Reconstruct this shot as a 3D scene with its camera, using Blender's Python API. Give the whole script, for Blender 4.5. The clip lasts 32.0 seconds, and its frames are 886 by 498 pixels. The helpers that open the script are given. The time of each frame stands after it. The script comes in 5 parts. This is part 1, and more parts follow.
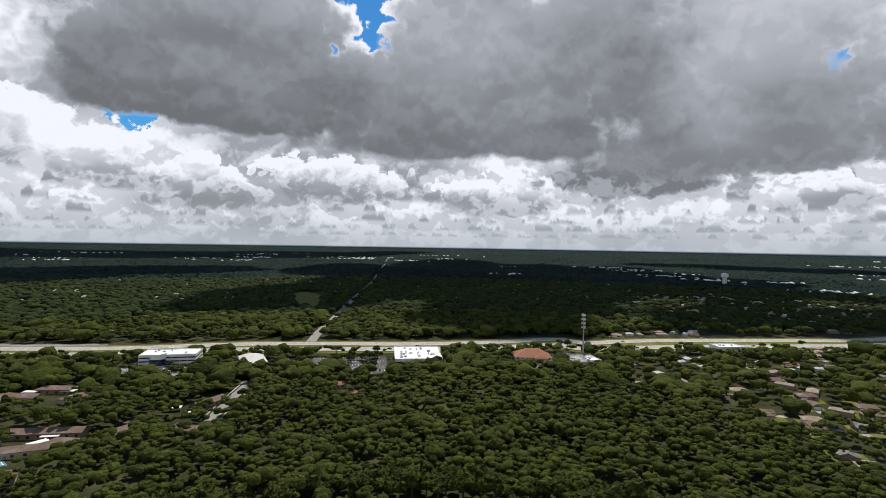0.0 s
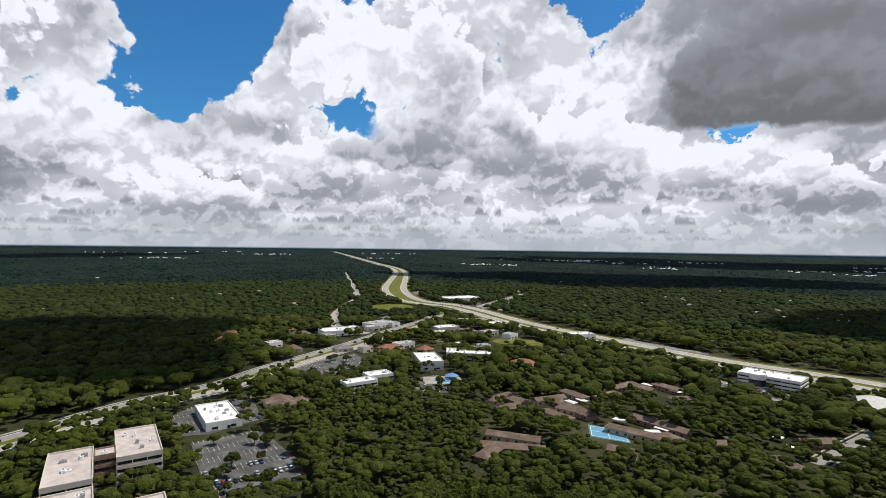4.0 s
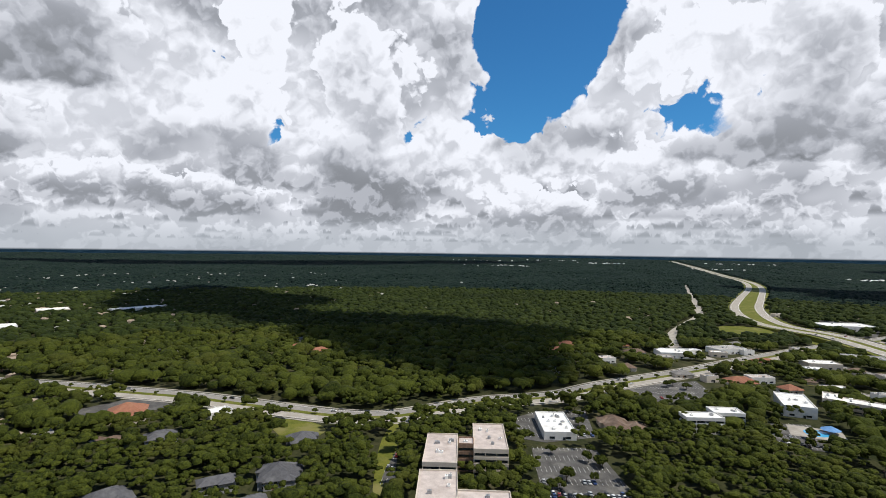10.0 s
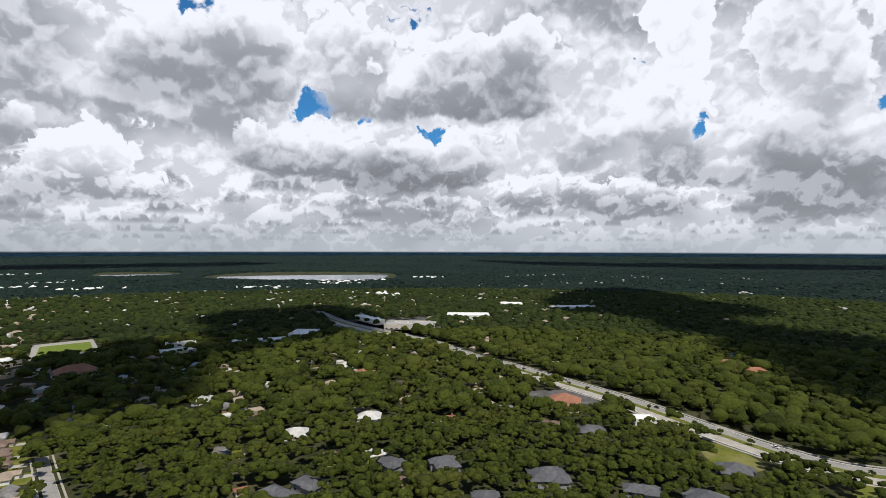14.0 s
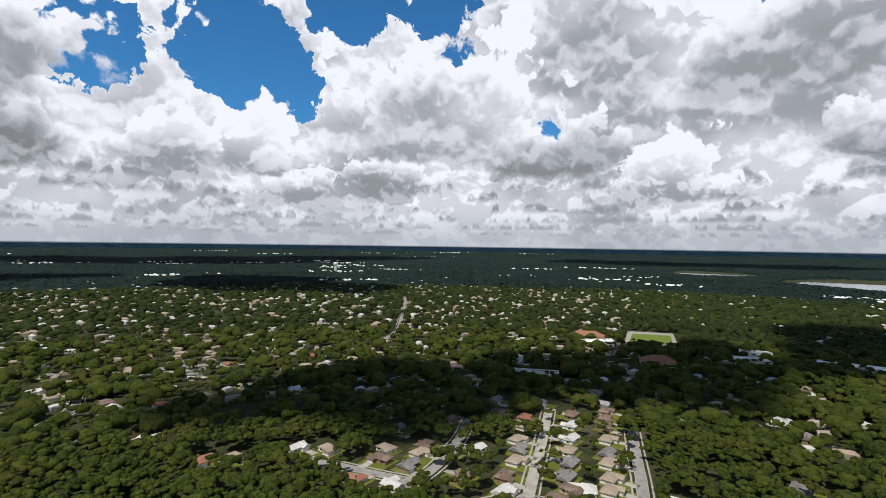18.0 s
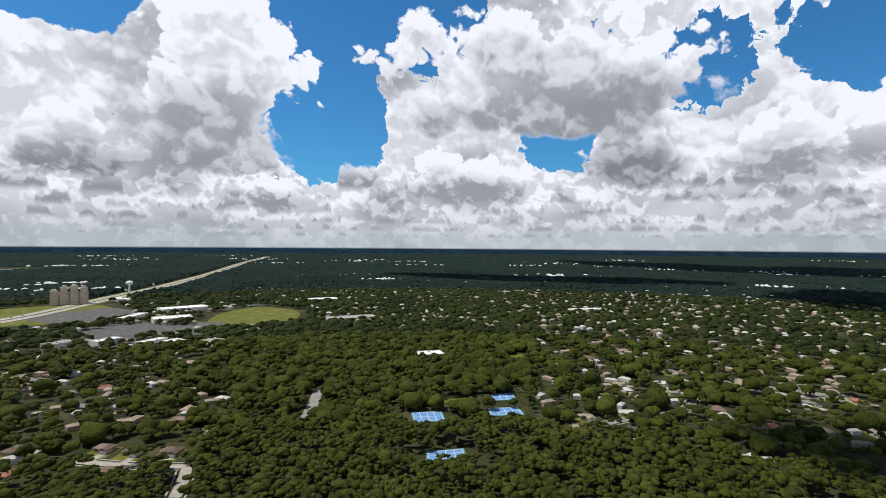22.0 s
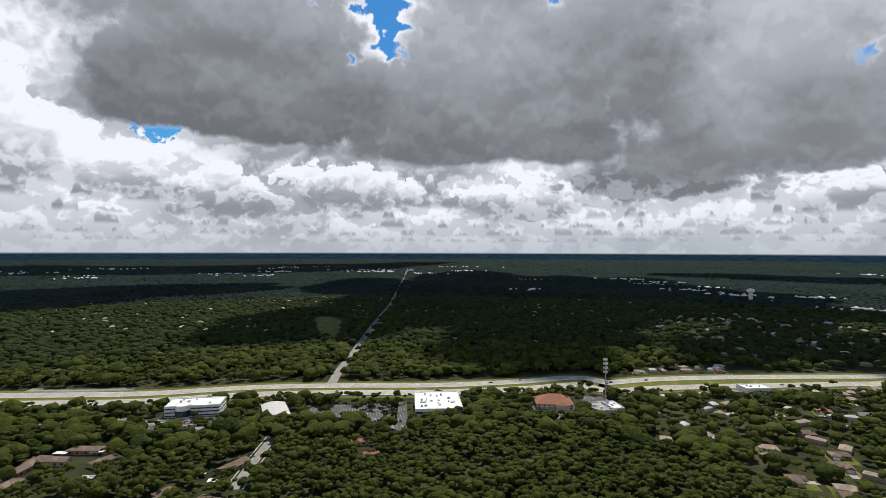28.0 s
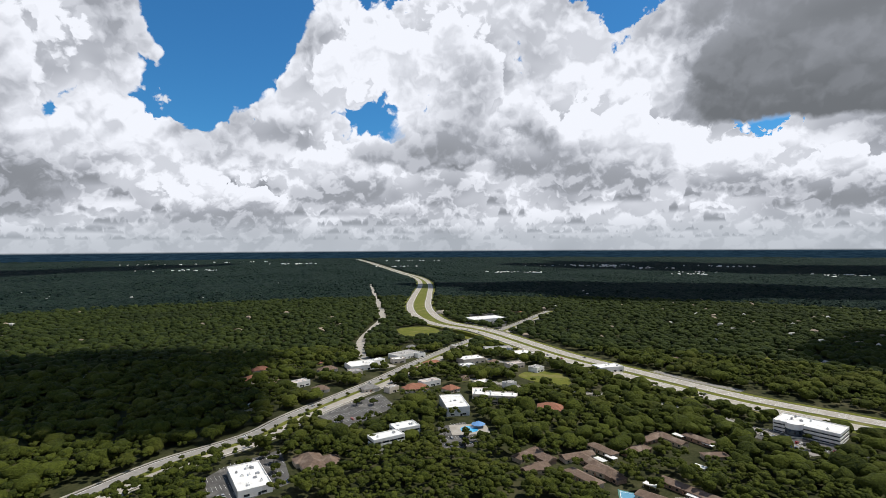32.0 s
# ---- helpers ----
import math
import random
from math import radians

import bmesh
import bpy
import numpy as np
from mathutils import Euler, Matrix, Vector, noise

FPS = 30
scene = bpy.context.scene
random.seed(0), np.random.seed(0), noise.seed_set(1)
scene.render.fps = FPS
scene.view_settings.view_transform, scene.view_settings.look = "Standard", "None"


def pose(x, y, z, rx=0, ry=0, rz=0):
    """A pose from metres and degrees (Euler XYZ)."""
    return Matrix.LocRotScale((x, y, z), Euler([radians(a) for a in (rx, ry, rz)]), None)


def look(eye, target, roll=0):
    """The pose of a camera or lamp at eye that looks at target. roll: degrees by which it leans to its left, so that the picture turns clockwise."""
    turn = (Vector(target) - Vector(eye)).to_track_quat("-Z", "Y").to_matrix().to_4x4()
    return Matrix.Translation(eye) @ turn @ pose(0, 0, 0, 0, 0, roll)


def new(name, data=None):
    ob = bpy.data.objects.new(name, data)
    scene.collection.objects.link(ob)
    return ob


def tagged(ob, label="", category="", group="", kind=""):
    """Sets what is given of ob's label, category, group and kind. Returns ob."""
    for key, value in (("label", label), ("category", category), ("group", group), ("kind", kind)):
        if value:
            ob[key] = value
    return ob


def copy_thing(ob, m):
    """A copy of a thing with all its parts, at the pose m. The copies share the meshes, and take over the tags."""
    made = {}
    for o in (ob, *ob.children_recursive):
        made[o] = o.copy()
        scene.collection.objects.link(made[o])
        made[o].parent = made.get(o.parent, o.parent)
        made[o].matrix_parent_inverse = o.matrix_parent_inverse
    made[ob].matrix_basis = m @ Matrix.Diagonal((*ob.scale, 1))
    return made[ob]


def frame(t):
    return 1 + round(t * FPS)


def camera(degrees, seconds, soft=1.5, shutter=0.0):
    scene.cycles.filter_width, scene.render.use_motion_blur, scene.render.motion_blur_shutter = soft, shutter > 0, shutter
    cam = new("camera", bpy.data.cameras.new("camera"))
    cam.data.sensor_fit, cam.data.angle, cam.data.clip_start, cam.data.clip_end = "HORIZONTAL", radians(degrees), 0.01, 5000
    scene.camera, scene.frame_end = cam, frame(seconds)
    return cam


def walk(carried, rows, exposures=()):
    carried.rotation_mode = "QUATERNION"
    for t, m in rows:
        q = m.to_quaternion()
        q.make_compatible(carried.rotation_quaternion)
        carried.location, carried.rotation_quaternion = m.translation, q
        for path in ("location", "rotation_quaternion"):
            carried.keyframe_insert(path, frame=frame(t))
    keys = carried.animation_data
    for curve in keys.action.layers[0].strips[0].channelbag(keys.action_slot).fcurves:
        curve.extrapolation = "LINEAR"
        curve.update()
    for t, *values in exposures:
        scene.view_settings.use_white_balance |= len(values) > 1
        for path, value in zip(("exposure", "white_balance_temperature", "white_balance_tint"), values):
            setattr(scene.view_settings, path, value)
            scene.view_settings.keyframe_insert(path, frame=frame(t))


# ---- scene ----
import functools

cam = camera(81.8, 32.0, soft=0.6)
# seconds, height, yaw, pitch, roll: the camera turns over one spot while it climbs
PATH = [
    (0.0, 114.2, -40.02, -0.47, -0.94),
    (1.0, 114.9, -23.54, -0.46, -0.95),
    (1.5, 115.6, -15.28, -0.49, -0.85),
    (2.0, 116.3, -7.30, -0.46, -0.68),
    (3.0, 117.3, 9.16, -0.44, -0.45),
    (3.5, 118.4, 17.40, -0.34, -0.70),
    (4.1, 119.6, 21.00, -0.24, -0.74),
    (5.5, 121.1, 22.14, -0.01, -0.84),
    (6.0, 122.5, 23.79, -0.02, -0.70),
    (7.0, 123.9, 30.75, 0.11, -0.91),
    (8.0, 125.2, 38.26, 0.10, -0.99),
    (9.0, 126.4, 46.52, 0.12, -0.94),
    (9.5, 127.2, 51.58, 0.13, -0.88),
    (10.0, 128.0, 56.90, 0.16, -0.79),
    (11.0, 129.1, 67.72, 0.12, -0.65),
    (12.0, 130.5, 79.38, 0.01, -0.52),
    (13.0, 132.0, 89.98, -0.07, -0.45),
    (14.0, 133.7, 101.79, 0.01, -0.14),
    (14.5, 135.4, 108.20, 0.03, -0.07),
    (16.5, 137.7, 136.18, -0.37, -1.15),
    (17.0, 139.4, 144.86, -0.44, -0.89),
    (18.0, 141.0, 160.52, -0.60, -0.81),
    (19.0, 142.2, 172.44, -0.59, -0.40),
    (19.5, 143.1, 179.61, -0.63, -0.29),
    (20.0, 144.0, 188.35, -0.65, -0.60),
    (21.0, 145.1, 204.60, -0.63, -0.24),
    (22.0, 146.2, 222.23, -0.37, -0.41),
    (22.5, 147.2, 231.10, -0.40, -0.16),
    (23.0, 148.2, 240.92, -0.34, -0.02),
    (24.0, 149.3, 258.22, -0.29, 0.07),
    (25.0, 150.5, 275.98, -0.23, -0.07),
    (26.0, 151.8, 291.21, -0.11, -0.10),
    (26.5, 153.3, 298.90, -0.00, -0.28),
    (28.5, 155.1, 329.86, 0.10, -0.20),
    (29.0, 156.7, 337.61, -0.04, -0.37),
    (30.0, 158.5, 353.36, -0.21, -0.30),
    (31.0, 160.2, 370.54, -0.20, 0.12),
    (32.0, 162.1, 383.42, -0.12, 0.33),
]
walk(cam, [(t, pose(0, 0, z, 90 + p, r, y)) for t, z, y, p, r in PATH])

# ---- sky, sun ----
SUN_AZ, SUN_EL = 50.0, 63.0
SUN = Vector((math.sin(radians(SUN_AZ)) * math.cos(radians(SUN_EL)), math.cos(radians(SUN_AZ)) * math.cos(radians(SUN_EL)), math.sin(radians(SUN_EL))))
sun_data = bpy.data.lights.new("sun", "SUN")
sun_data.energy, sun_data.angle, sun_data.color = 4.4, radians(0.6), (1.0, 0.95, 0.86)
sun = new("sun", sun_data)
sun.matrix_world = look(SUN * 4000, (0, 0, 0))


class Nodes:
    """Short hand for building a node tree."""

    def __init__(self, tree):
        self.tree = tree
        tree.nodes.clear()

    def put(self, value, socket):
        if isinstance(value, bpy.types.NodeSocket):
            self.tree.links.new(value, socket)
        elif value is not None:
            socket.default_value = value

    def add(self, kind, *inputs, op="", clamp=False, smooth=False):
        n = self.tree.nodes.new(kind)
        if op:
            n.operation = op
        if clamp:
            n.use_clamp = True
        if smooth:
            n.interpolation_type = "SMOOTHSTEP"
        for i, v in enumerate(inputs):
            self.put(v, n.inputs[i])
        return n

    def math(self, op, a, b=0.0, c=0.0, clamp=False):
        return self.add("ShaderNodeMath", a, b, c, op=op, clamp=clamp).outputs[0]

    def vmath(self, op, a, b=(0, 0, 0)):
        n = self.add("ShaderNodeVectorMath", a, b, op=op)
        return n.outputs["Value"] if op in ("DOT_PRODUCT", "LENGTH") else n.outputs[0]

    def noise(self, vec, scale, detail=4.0, rough=0.5, distort=0.0):
        n = self.tree.nodes.new("ShaderNodeTexNoise")
        self.put(vec, n.inputs["Vector"])
        for key, v in (("Scale", scale), ("Detail", detail), ("Roughness", rough), ("Distortion", distort)):
            self.put(v, n.inputs[key])
        return n.outputs["Fac"]

    def ramp(self, x, lo, hi, a=0.0, b=1.0, smooth=True):
        n = self.add("ShaderNodeMapRange", smooth=smooth)
        for key, v in (("Value", x), ("From Min", lo), ("From Max", hi), ("To Min", a), ("To Max", b)):
            self.put(v, n.inputs[key])
        return n.outputs[0]

    def mix(self, f, a, b):
        n = self.tree.nodes.new("ShaderNodeMix")
        n.data_type = "RGBA"
        self.put(f, n.inputs[0])
        for v, s in ((a, n.inputs[6]), (b, n.inputs[7])):
            self.put((*v, 1.0) if isinstance(v, tuple) else v, s)
        return n.outputs[2]


def heading(az, el):
    a, e = radians(az), radians(el)
    return (-math.sin(a) * math.cos(e), math.cos(a) * math.cos(e), math.sin(e))


# clear gaps in the cloud cover: azimuth, elevation, radius in degrees, strength
GAPS = [(48, 20, 9, 1.15), (45, 25, 9, 1.1), (43, 12.5, 4.5, 0.9), (52, 13.5, 5, 0.9), (30, 27, 5, 0.9), (4, 27, 6, 1.0), (71, 24, 5, 1.1), (83, 16.5, 5, 0.8),
        (179, 17, 6, 1.1), (183, 20, 6, 1.0), (162, 27, 6, 1.1), (171, 26, 6, 1.0), (225, 25, 6, 1.1), (235, 23, 6.5, 1.1), (235, 13, 5, 1.0),
        (195, 18, 4, 0.9), (209, 12.5, 4, 0.8), (260, 27, 8, 1.1), (-8.5, 13.5, 3, 0.8)]
# single heaped clouds: azimuth, elevation of the base, half width, elevation of the top, gloom
NEAR_HEAPS = [(-18, 13.0, 20, 42, 0.56), (-44, 11.0, 25, 42, 0.52), (-71, 8.5, 17, 34, 0.42), (25, 10.4, 16, 31, 0.10), (99, 15.2, 13.5, 27, 0.20), (112, 14.5, 14, 34, 0.10), (160, 10.0, 14, 33, -0.04),
              (209, 13.2, 21, 32, 0.10), (245.5, 8.5, 10.5, 31, 0.06), (273, 8.0, 13, 32, 0.16), (127, 16.0, 13, 36, 0.06), (77, 8.0, 6, 31, 0.02)]
LOW_HEAPS = [(65.5, 4.0, 8.5, 33, 0.18), (104, 8.0, 19, 14.5, 0.26), (118, 9.0, 11, 15, 0.18), (150, 8.8, 11, 17, 0.20), (181, 8.0, 7, 16, -0.05), (202, 8.0, 6, 15.5, 0.26), (188.5, 8.0, 5.5, 14, 0.02),
             (259, 7.4, 6, 15, 0.24), (23, 10.0, 8, 16, 0.30), (34, 6.2, 8, 16.5, 0.0), (5, 7.2, 11, 17, 0.0), (14, 9.0, 7, 16.5, 0.02), (-63, 6.8, 16, 15, 0.36), (-6, 6.0, 8, 13, 0.04)]
BELT_HEAPS = [(47, 3.4, 9, 9.6, 0.0), (-28, 5.2, 9, 10.5, 0.10), (-48, 4.6, 9, 9.5, 0.04), (136, 5.4, 9, 12, -0.02), (166, 6.0, 10, 10.5, 0.12), (220, 6.0, 11, 11.5, 0.0), (240, 5.0, 8, 9.0, 0.04),
              (92, 5.4, 9, 9.5, 0.06), (283, 5.0, 9, 9.0, 0.06), (82, 4.4, 9, 8.4, 0.12), (-15, 4.4, 7, 9.5, 0.14), (176, 5.0, 9, 9, 0.0)]
world = bpy.data.worlds.new("sky")
scene.world = world
world.use_nodes = True
world.cycles.sampling_method, world.cycles.sample_map_resolution = "MANUAL", 512
N = Nodes(world.node_tree)
way = N.add("ShaderNodeTexCoord").outputs["Generated"]
up = N.add("ShaderNodeSeparateXYZ", way).outputs[2]
sky = N.add("ShaderNodeTexSky")
sky.sky_type, sky.sun_disc, sky.sun_elevation, sky.sun_rotation = "NISHITA", False, radians(SUN_EL), radians(SUN_AZ)
sky.air_density, sky.dust_density, sky.ozone_density = 1.0, 0.3, 2.0
clear = N.vmath("MULTIPLY", sky.outputs[0], (0.028, 0.078, 0.112))


def spots(rows):
    total = None
    for az, el, size, strength in rows:
        near = N.vmath("DOT_PRODUCT", way, heading(az, el))
        s = N.ramp(near, math.cos(radians(size * 1.15)), math.cos(radians(size * 0.1)), 0.0, strength)
        total = s if total is None else N.math("ADD", total, s)
    return N.math("MINIMUM", total, 1.3)


def puffs(v, scale, detail=2.5, rough=0.5):
    """Rounded heads of cloud, 0 in the clefts between them."""
    n = N.tree.nodes.new("ShaderNodeTexVoronoi")
    n.feature = "F1"
    N.put(v, n.inputs["Vector"])
    for key, value in (("Scale", scale), ("Detail", detail), ("Roughness", rough), ("Lacunarity", 2.4)):
        N.put(value, n.inputs[key])
    return N.math("SUBTRACT", 0.62, n.outputs["Distance"])


def heads(lift):
    """Heaped cloud, smaller low over the horizon. lift moves the point looked at upwards."""
    at = N.vmath("ADD", wavy, (0, 0, lift))
    return N.math("ADD", N.math("MULTIPLY", puffs(N.vmath("MULTIPLY", at, (1, 1, 1.25)), 17.0), low_sky), N.math("MULTIPLY", puffs(at, 8.5), high_sky))


# small whirls bend the outlines
curl = [N.math("MULTIPLY", N.math("SUBTRACT", N.noise(way, k, 4.0, 0.5), 0.5), 0.045) for k in (24.0, 31.0)]
wavy = N.vmath("ADD", way, N.add("ShaderNodeCombineXYZ", curl[0], curl[1], N.math("MULTIPLY", N.math("ADD", curl[0], curl[1]), 0.6)).outputs[0])
low_sky = N.ramp(up, 0.10, 0.21, 1.0, 0.0)
high_sky = N.math("SUBTRACT", 1.0, low_sky)
body, above = heads(0.0), heads(0.018)
broad = N.math("SUBTRACT", N.noise(N.vmath("MULTIPLY", way, (1, 1, 1.5)), 4.2, 3.0, 0.5), 0.5)
fine = N.math("SUBTRACT", N.noise(wavy, 34.0, 6.0, 0.6), 0.5)
lumps = N.math("ADD", N.math("MULTIPLY", body, 0.62), N.math("ADD", N.math("MULTIPLY", broad, 0.75), N.math("MULTIPLY", fine, 0.30)))
relief = N.math("MINIMUM", N.math("MAXIMUM", N.math("MULTIPLY", N.math("SUBTRACT", body, above), 1.3), -0.11), 0.24)

# rows of small flat clouds: elevation of the base, height, grain
ROWS = [(1.0, 0.9, 44), (1.7, 1.3, 34), (2.6, 1.8, 25), (3.7, 2.4, 18), (5.0, 3.0, 13), (6.4, 3.4, 10)]
profiles = [N.noise(N.vmath("ADD", N.vmath("MULTIPLY", way, (1, 1, 0.4)), (i * 3.1, i * 1.7, i * 5.3)), row[2], 3.0, 0.6) for i, row in enumerate(ROWS)]
# the fine grain frays all outlines a little
fray = functools.reduce(lambda p, q: N.math("ADD", p, q), profiles)
fray = N.add("ShaderNodeCombineXYZ", N.math("MULTIPLY", fray, 0.0015), N.math("MULTIPLY", fine, 0.006), N.math("MULTIPLY", N.math("ADD", relief, lumps), 0.004)).outputs[0]
ground_line = N.ramp(up, -0.0075, -0.0035)
way = N.vmath("ADD", way, fray)
up = N.add("ShaderNodeSeparateXYZ", way).outputs[2]

# the cover behind the single clouds, open in the gaps
gap = N.math("MAXIMUM", spots(GAPS), N.ramp(up, 0.50, 0.70, 0.0, 0.55))
cover = N.math("SUBTRACT", N.math("ADD", N.math("MULTIPLY", lumps, 2.3), N.math("ADD", N.math("MULTIPLY", low_sky, 0.5), 1.58)), N.math("MULTIPLY", gap, 1.66))
cloud = N.ramp(cover, 0.36, 0.50)
shade = N.math("ADD", N.math("ADD", N.math("MULTIPLY", relief, 0.9), N.ramp(cover, 0.4, 0.8, 0.14, 0.0)), N.math("SUBTRACT", 0.80, N.math("MULTIPLY", N.ramp(broad, -0.08, 0.16), 0.36)))


def laid_over(n, below, mask, own):
    """One cloud before what lies behind it: the new shade and cover."""
    return (n.math("ADD", n.math("MULTIPLY", below[0], n.math("SUBTRACT", 1.0, mask)), n.math("MULTIPLY", own, mask)), n.math("MAXIMUM", below[1], mask))


for profile, (low, tall, grain) in zip(profiles, ROWS):
    lift = N.math("DIVIDE", N.math("SUBTRACT", up, math.sin(radians(low))), math.sin(radians(tall)))
    crest = N.math("SUBTRACT", N.math("ADD", N.ramp(profile, 0.40, 0.66, -0.25, 1.0), N.math("MULTIPLY", body, 0.8)), lift)
    mask = N.math("MULTIPLY", N.ramp(crest, 0.0, 0.16), N.ramp(lift, -0.22, 0.10))
    shade, cloud = laid_over(N, (shade, cloud), mask, N.math("ADD", N.math("ADD", N.ramp(lift, -0.1, 0.7, 0.28, 0.74), N.ramp(crest, 0.0, 0.35, 0.16, 0.0)), N.math("MULTIPLY", relief, 0.8)))


def node_group(name, vectors, floats, results):
    """An empty group with those sockets: its short hand and its inputs by name."""
    tree = bpy.data.node_groups.new(name, "ShaderNodeTree")
    for key in vectors:
        tree.interface.new_socket(key, in_out="INPUT", socket_type="NodeSocketVector")
    for key in floats:
        tree.interface.new_socket(key, in_out="INPUT", socket_type="NodeSocketFloat")
    for key in results:
        tree.interface.new_socket(key, in_out="OUTPUT", socket_type="NodeSocketFloat")
    n = Nodes(tree)
    return n, n.add("NodeGroupInput").outputs


H, i = node_group("heaped_cloud", ("way", "side", "ahead"), ("up", "lumps", "broad", "relief", "shade", "cover", "ragged", "foot", "height", "under", "dim", "gain", "rim", "edge", "modelled"), ("shade", "cover"))
across = H.vmath("DOT_PRODUCT", i["way"], i["side"])
tall = H.math("DIVIDE", H.math("SUBTRACT", i["up"], i["foot"]), i["height"])
tall_f = H.math("MAXIMUM", tall, H.math("MULTIPLY", tall, i["under"]))
reach = H.math("SQRT", H.math("ADD", H.math("MULTIPLY", across, across), H.math("MULTIPLY", tall_f, tall_f)))
depth = H.math("ADD", H.math("SUBTRACT", 1.0, reach), H.math("MULTIPLY", i["lumps"], i["ragged"]))
front = H.ramp(H.vmath("DOT_PRODUCT", i["way"], i["ahead"]), 0.0, 0.05)
mask = H.math("MULTIPLY", H.ramp(depth, 0.0, H.ramp(tall, 0.0, 0.3, 0.30, i["edge"])), front)
lit = H.ramp(H.math("ADD", tall, H.math("MULTIPLY", i["broad"], -1.1)), -0.05, 0.62)
own = H.math("ADD", H.math("MULTIPLY", lit, i["gain"]), i["dim"])
rim = H.math("MULTIPLY", H.ramp(depth, 0.0, 0.42, i["rim"], 0.0), H.ramp(tall, -0.1, 0.25))
own = H.math("ADD", own, H.math("ADD", H.math("MULTIPLY", i["relief"], i["modelled"]), rim))
result = H.add("NodeGroupOutput", *laid_over(H, (i["shade"], i["cover"]), mask, own))
HEAP = H.tree

HEAPS = sorted(NEAR_HEAPS + LOW_HEAPS + BELT_HEAPS, key=lambda c: c[1])
dark, mid_grey, white = (0.143, 0.154, 0.168), (0.395, 0.415, 0.465), (0.90, 0.925, 1.0)
haze = N.ramp(up, 0.0, 0.08, 0.75, 0.0)
overhead = N.ramp(up, 0.46, 0.62, 0.0, 0.85)
# land beyond the ground sheet, its distance haze painted as dark blue
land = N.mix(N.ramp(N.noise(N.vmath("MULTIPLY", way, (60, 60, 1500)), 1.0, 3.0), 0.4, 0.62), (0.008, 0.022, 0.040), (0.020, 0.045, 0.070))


def quarter(middle):
    """The sky of one quarter of the compass, with the clouds that reach into it."""
    s, c = shade, cloud
    for az, low, wide, top, gloom in HEAPS:
        if abs((az - middle + 180) % 360 - 180) > 47 + wide * 1.5:
            continue
        a, foot = radians(az), math.sin(radians(low))
        height, dim, dull = math.sin(radians(top)) - foot, 0.40 - gloom * 0.62, gloom > 0.4
        k = N.tree.nodes.new("ShaderNodeGroup")
        k.node_tree = HEAP
        values = {"way": way, "up": up, "lumps": lumps, "broad": broad, "relief": relief, "shade": s, "cover": c, "side": (math.cos(a) / math.sin(radians(wide)), math.sin(a) / math.sin(radians(wide)), 0),
                  "ahead": (-math.sin(a), math.cos(a), 0), "foot": foot, "height": height, "under": -25.0 * height, "dim": dim, "gain": 0.95 - gloom * (1.06 if dull else 1.0) - dim, "rim": 0.08 if dull else 0.30,
                  "edge": 0.2 if dull else 0.07, "modelled": 0.22 if dull else 0.85, "ragged": 0.75 if dull else 1.2}
        for key, v in values.items():
            N.put(v, k.inputs[key])
        s, c = k.outputs[0], k.outputs[1]
    # straight overhead, out of view, added grey undersides dim the skylight
    s = N.math("SUBTRACT", s, overhead, clamp=True)
    tone = N.mix(N.ramp(s, 0.42, 0.97, smooth=False), N.mix(N.ramp(s, 0.0, 0.44, smooth=False), dark, mid_grey), white)
    picture = N.mix(haze, N.mix(c, clear, tone), (0.43, 0.47, 0.52))
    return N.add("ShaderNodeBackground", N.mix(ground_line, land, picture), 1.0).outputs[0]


def either(side, a, b):
    return N.add("ShaderNodeMixShader", N.math("GREATER_THAN", N.vmath("DOT_PRODUCT", way, side), 0.0), a, b).outputs[0]


west, east = either((0, 1, 0), quarter(135), quarter(45)), either((0, 1, 0), quarter(225), quarter(315))
N.add("ShaderNodeOutputWorld", either((1, 0, 0), west, east))

# ---- materials ----
def material(name, low, high, size=1.0, rough=0.8, bump=0.0, metal=0.0, wear=None, wear_size=0.05, wear_amount=0.5, spec=0.3, islands=0.0, objects=0.0, fine=8.0, relief=0.06):
    """Two tones mixed by noise at two scales, with optional stains; size is the coarse noise's scale per metre."""
    m = bpy.data.materials.new(name)
    m.use_nodes = True
    n = Nodes(m.node_tree)
    geo = n.add("ShaderNodeNewGeometry")
    where = geo.outputs["Position"]
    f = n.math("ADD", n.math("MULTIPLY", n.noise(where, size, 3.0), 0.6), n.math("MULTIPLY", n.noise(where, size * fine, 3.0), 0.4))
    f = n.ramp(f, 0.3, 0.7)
    if islands:
        f = n.math("ADD", n.math("MULTIPLY", f, 1 - islands), n.math("MULTIPLY", geo.outputs["Random Per Island"], islands))
    if objects:
        f = n.math("ADD", n.math("MULTIPLY", f, 1 - objects), n.math("MULTIPLY", n.add("ShaderNodeObjectInfo").outputs["Random"], objects))
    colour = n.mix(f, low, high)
    if wear:
        colour = n.mix(n.ramp(n.noise(where, wear_size, 5.0, 0.6), 0.5, 0.68, 0.0, wear_amount), colour, wear)
    b = n.add("ShaderNodeBsdfPrincipled")
    for key, v in (("Base Color", colour), ("Roughness", rough), ("Metallic", metal), ("Specular IOR Level", spec)):
        n.put(v, b.inputs[key])
    if bump:
        k = n.add("ShaderNodeBump")
        n.put(bump, k.inputs["Strength"])
        n.put(relief, k.inputs["Distance"])
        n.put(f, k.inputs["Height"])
        n.put(k.outputs[0], b.inputs["Normal"])
    n.add("ShaderNodeOutputMaterial", b.outputs[0])
    return m


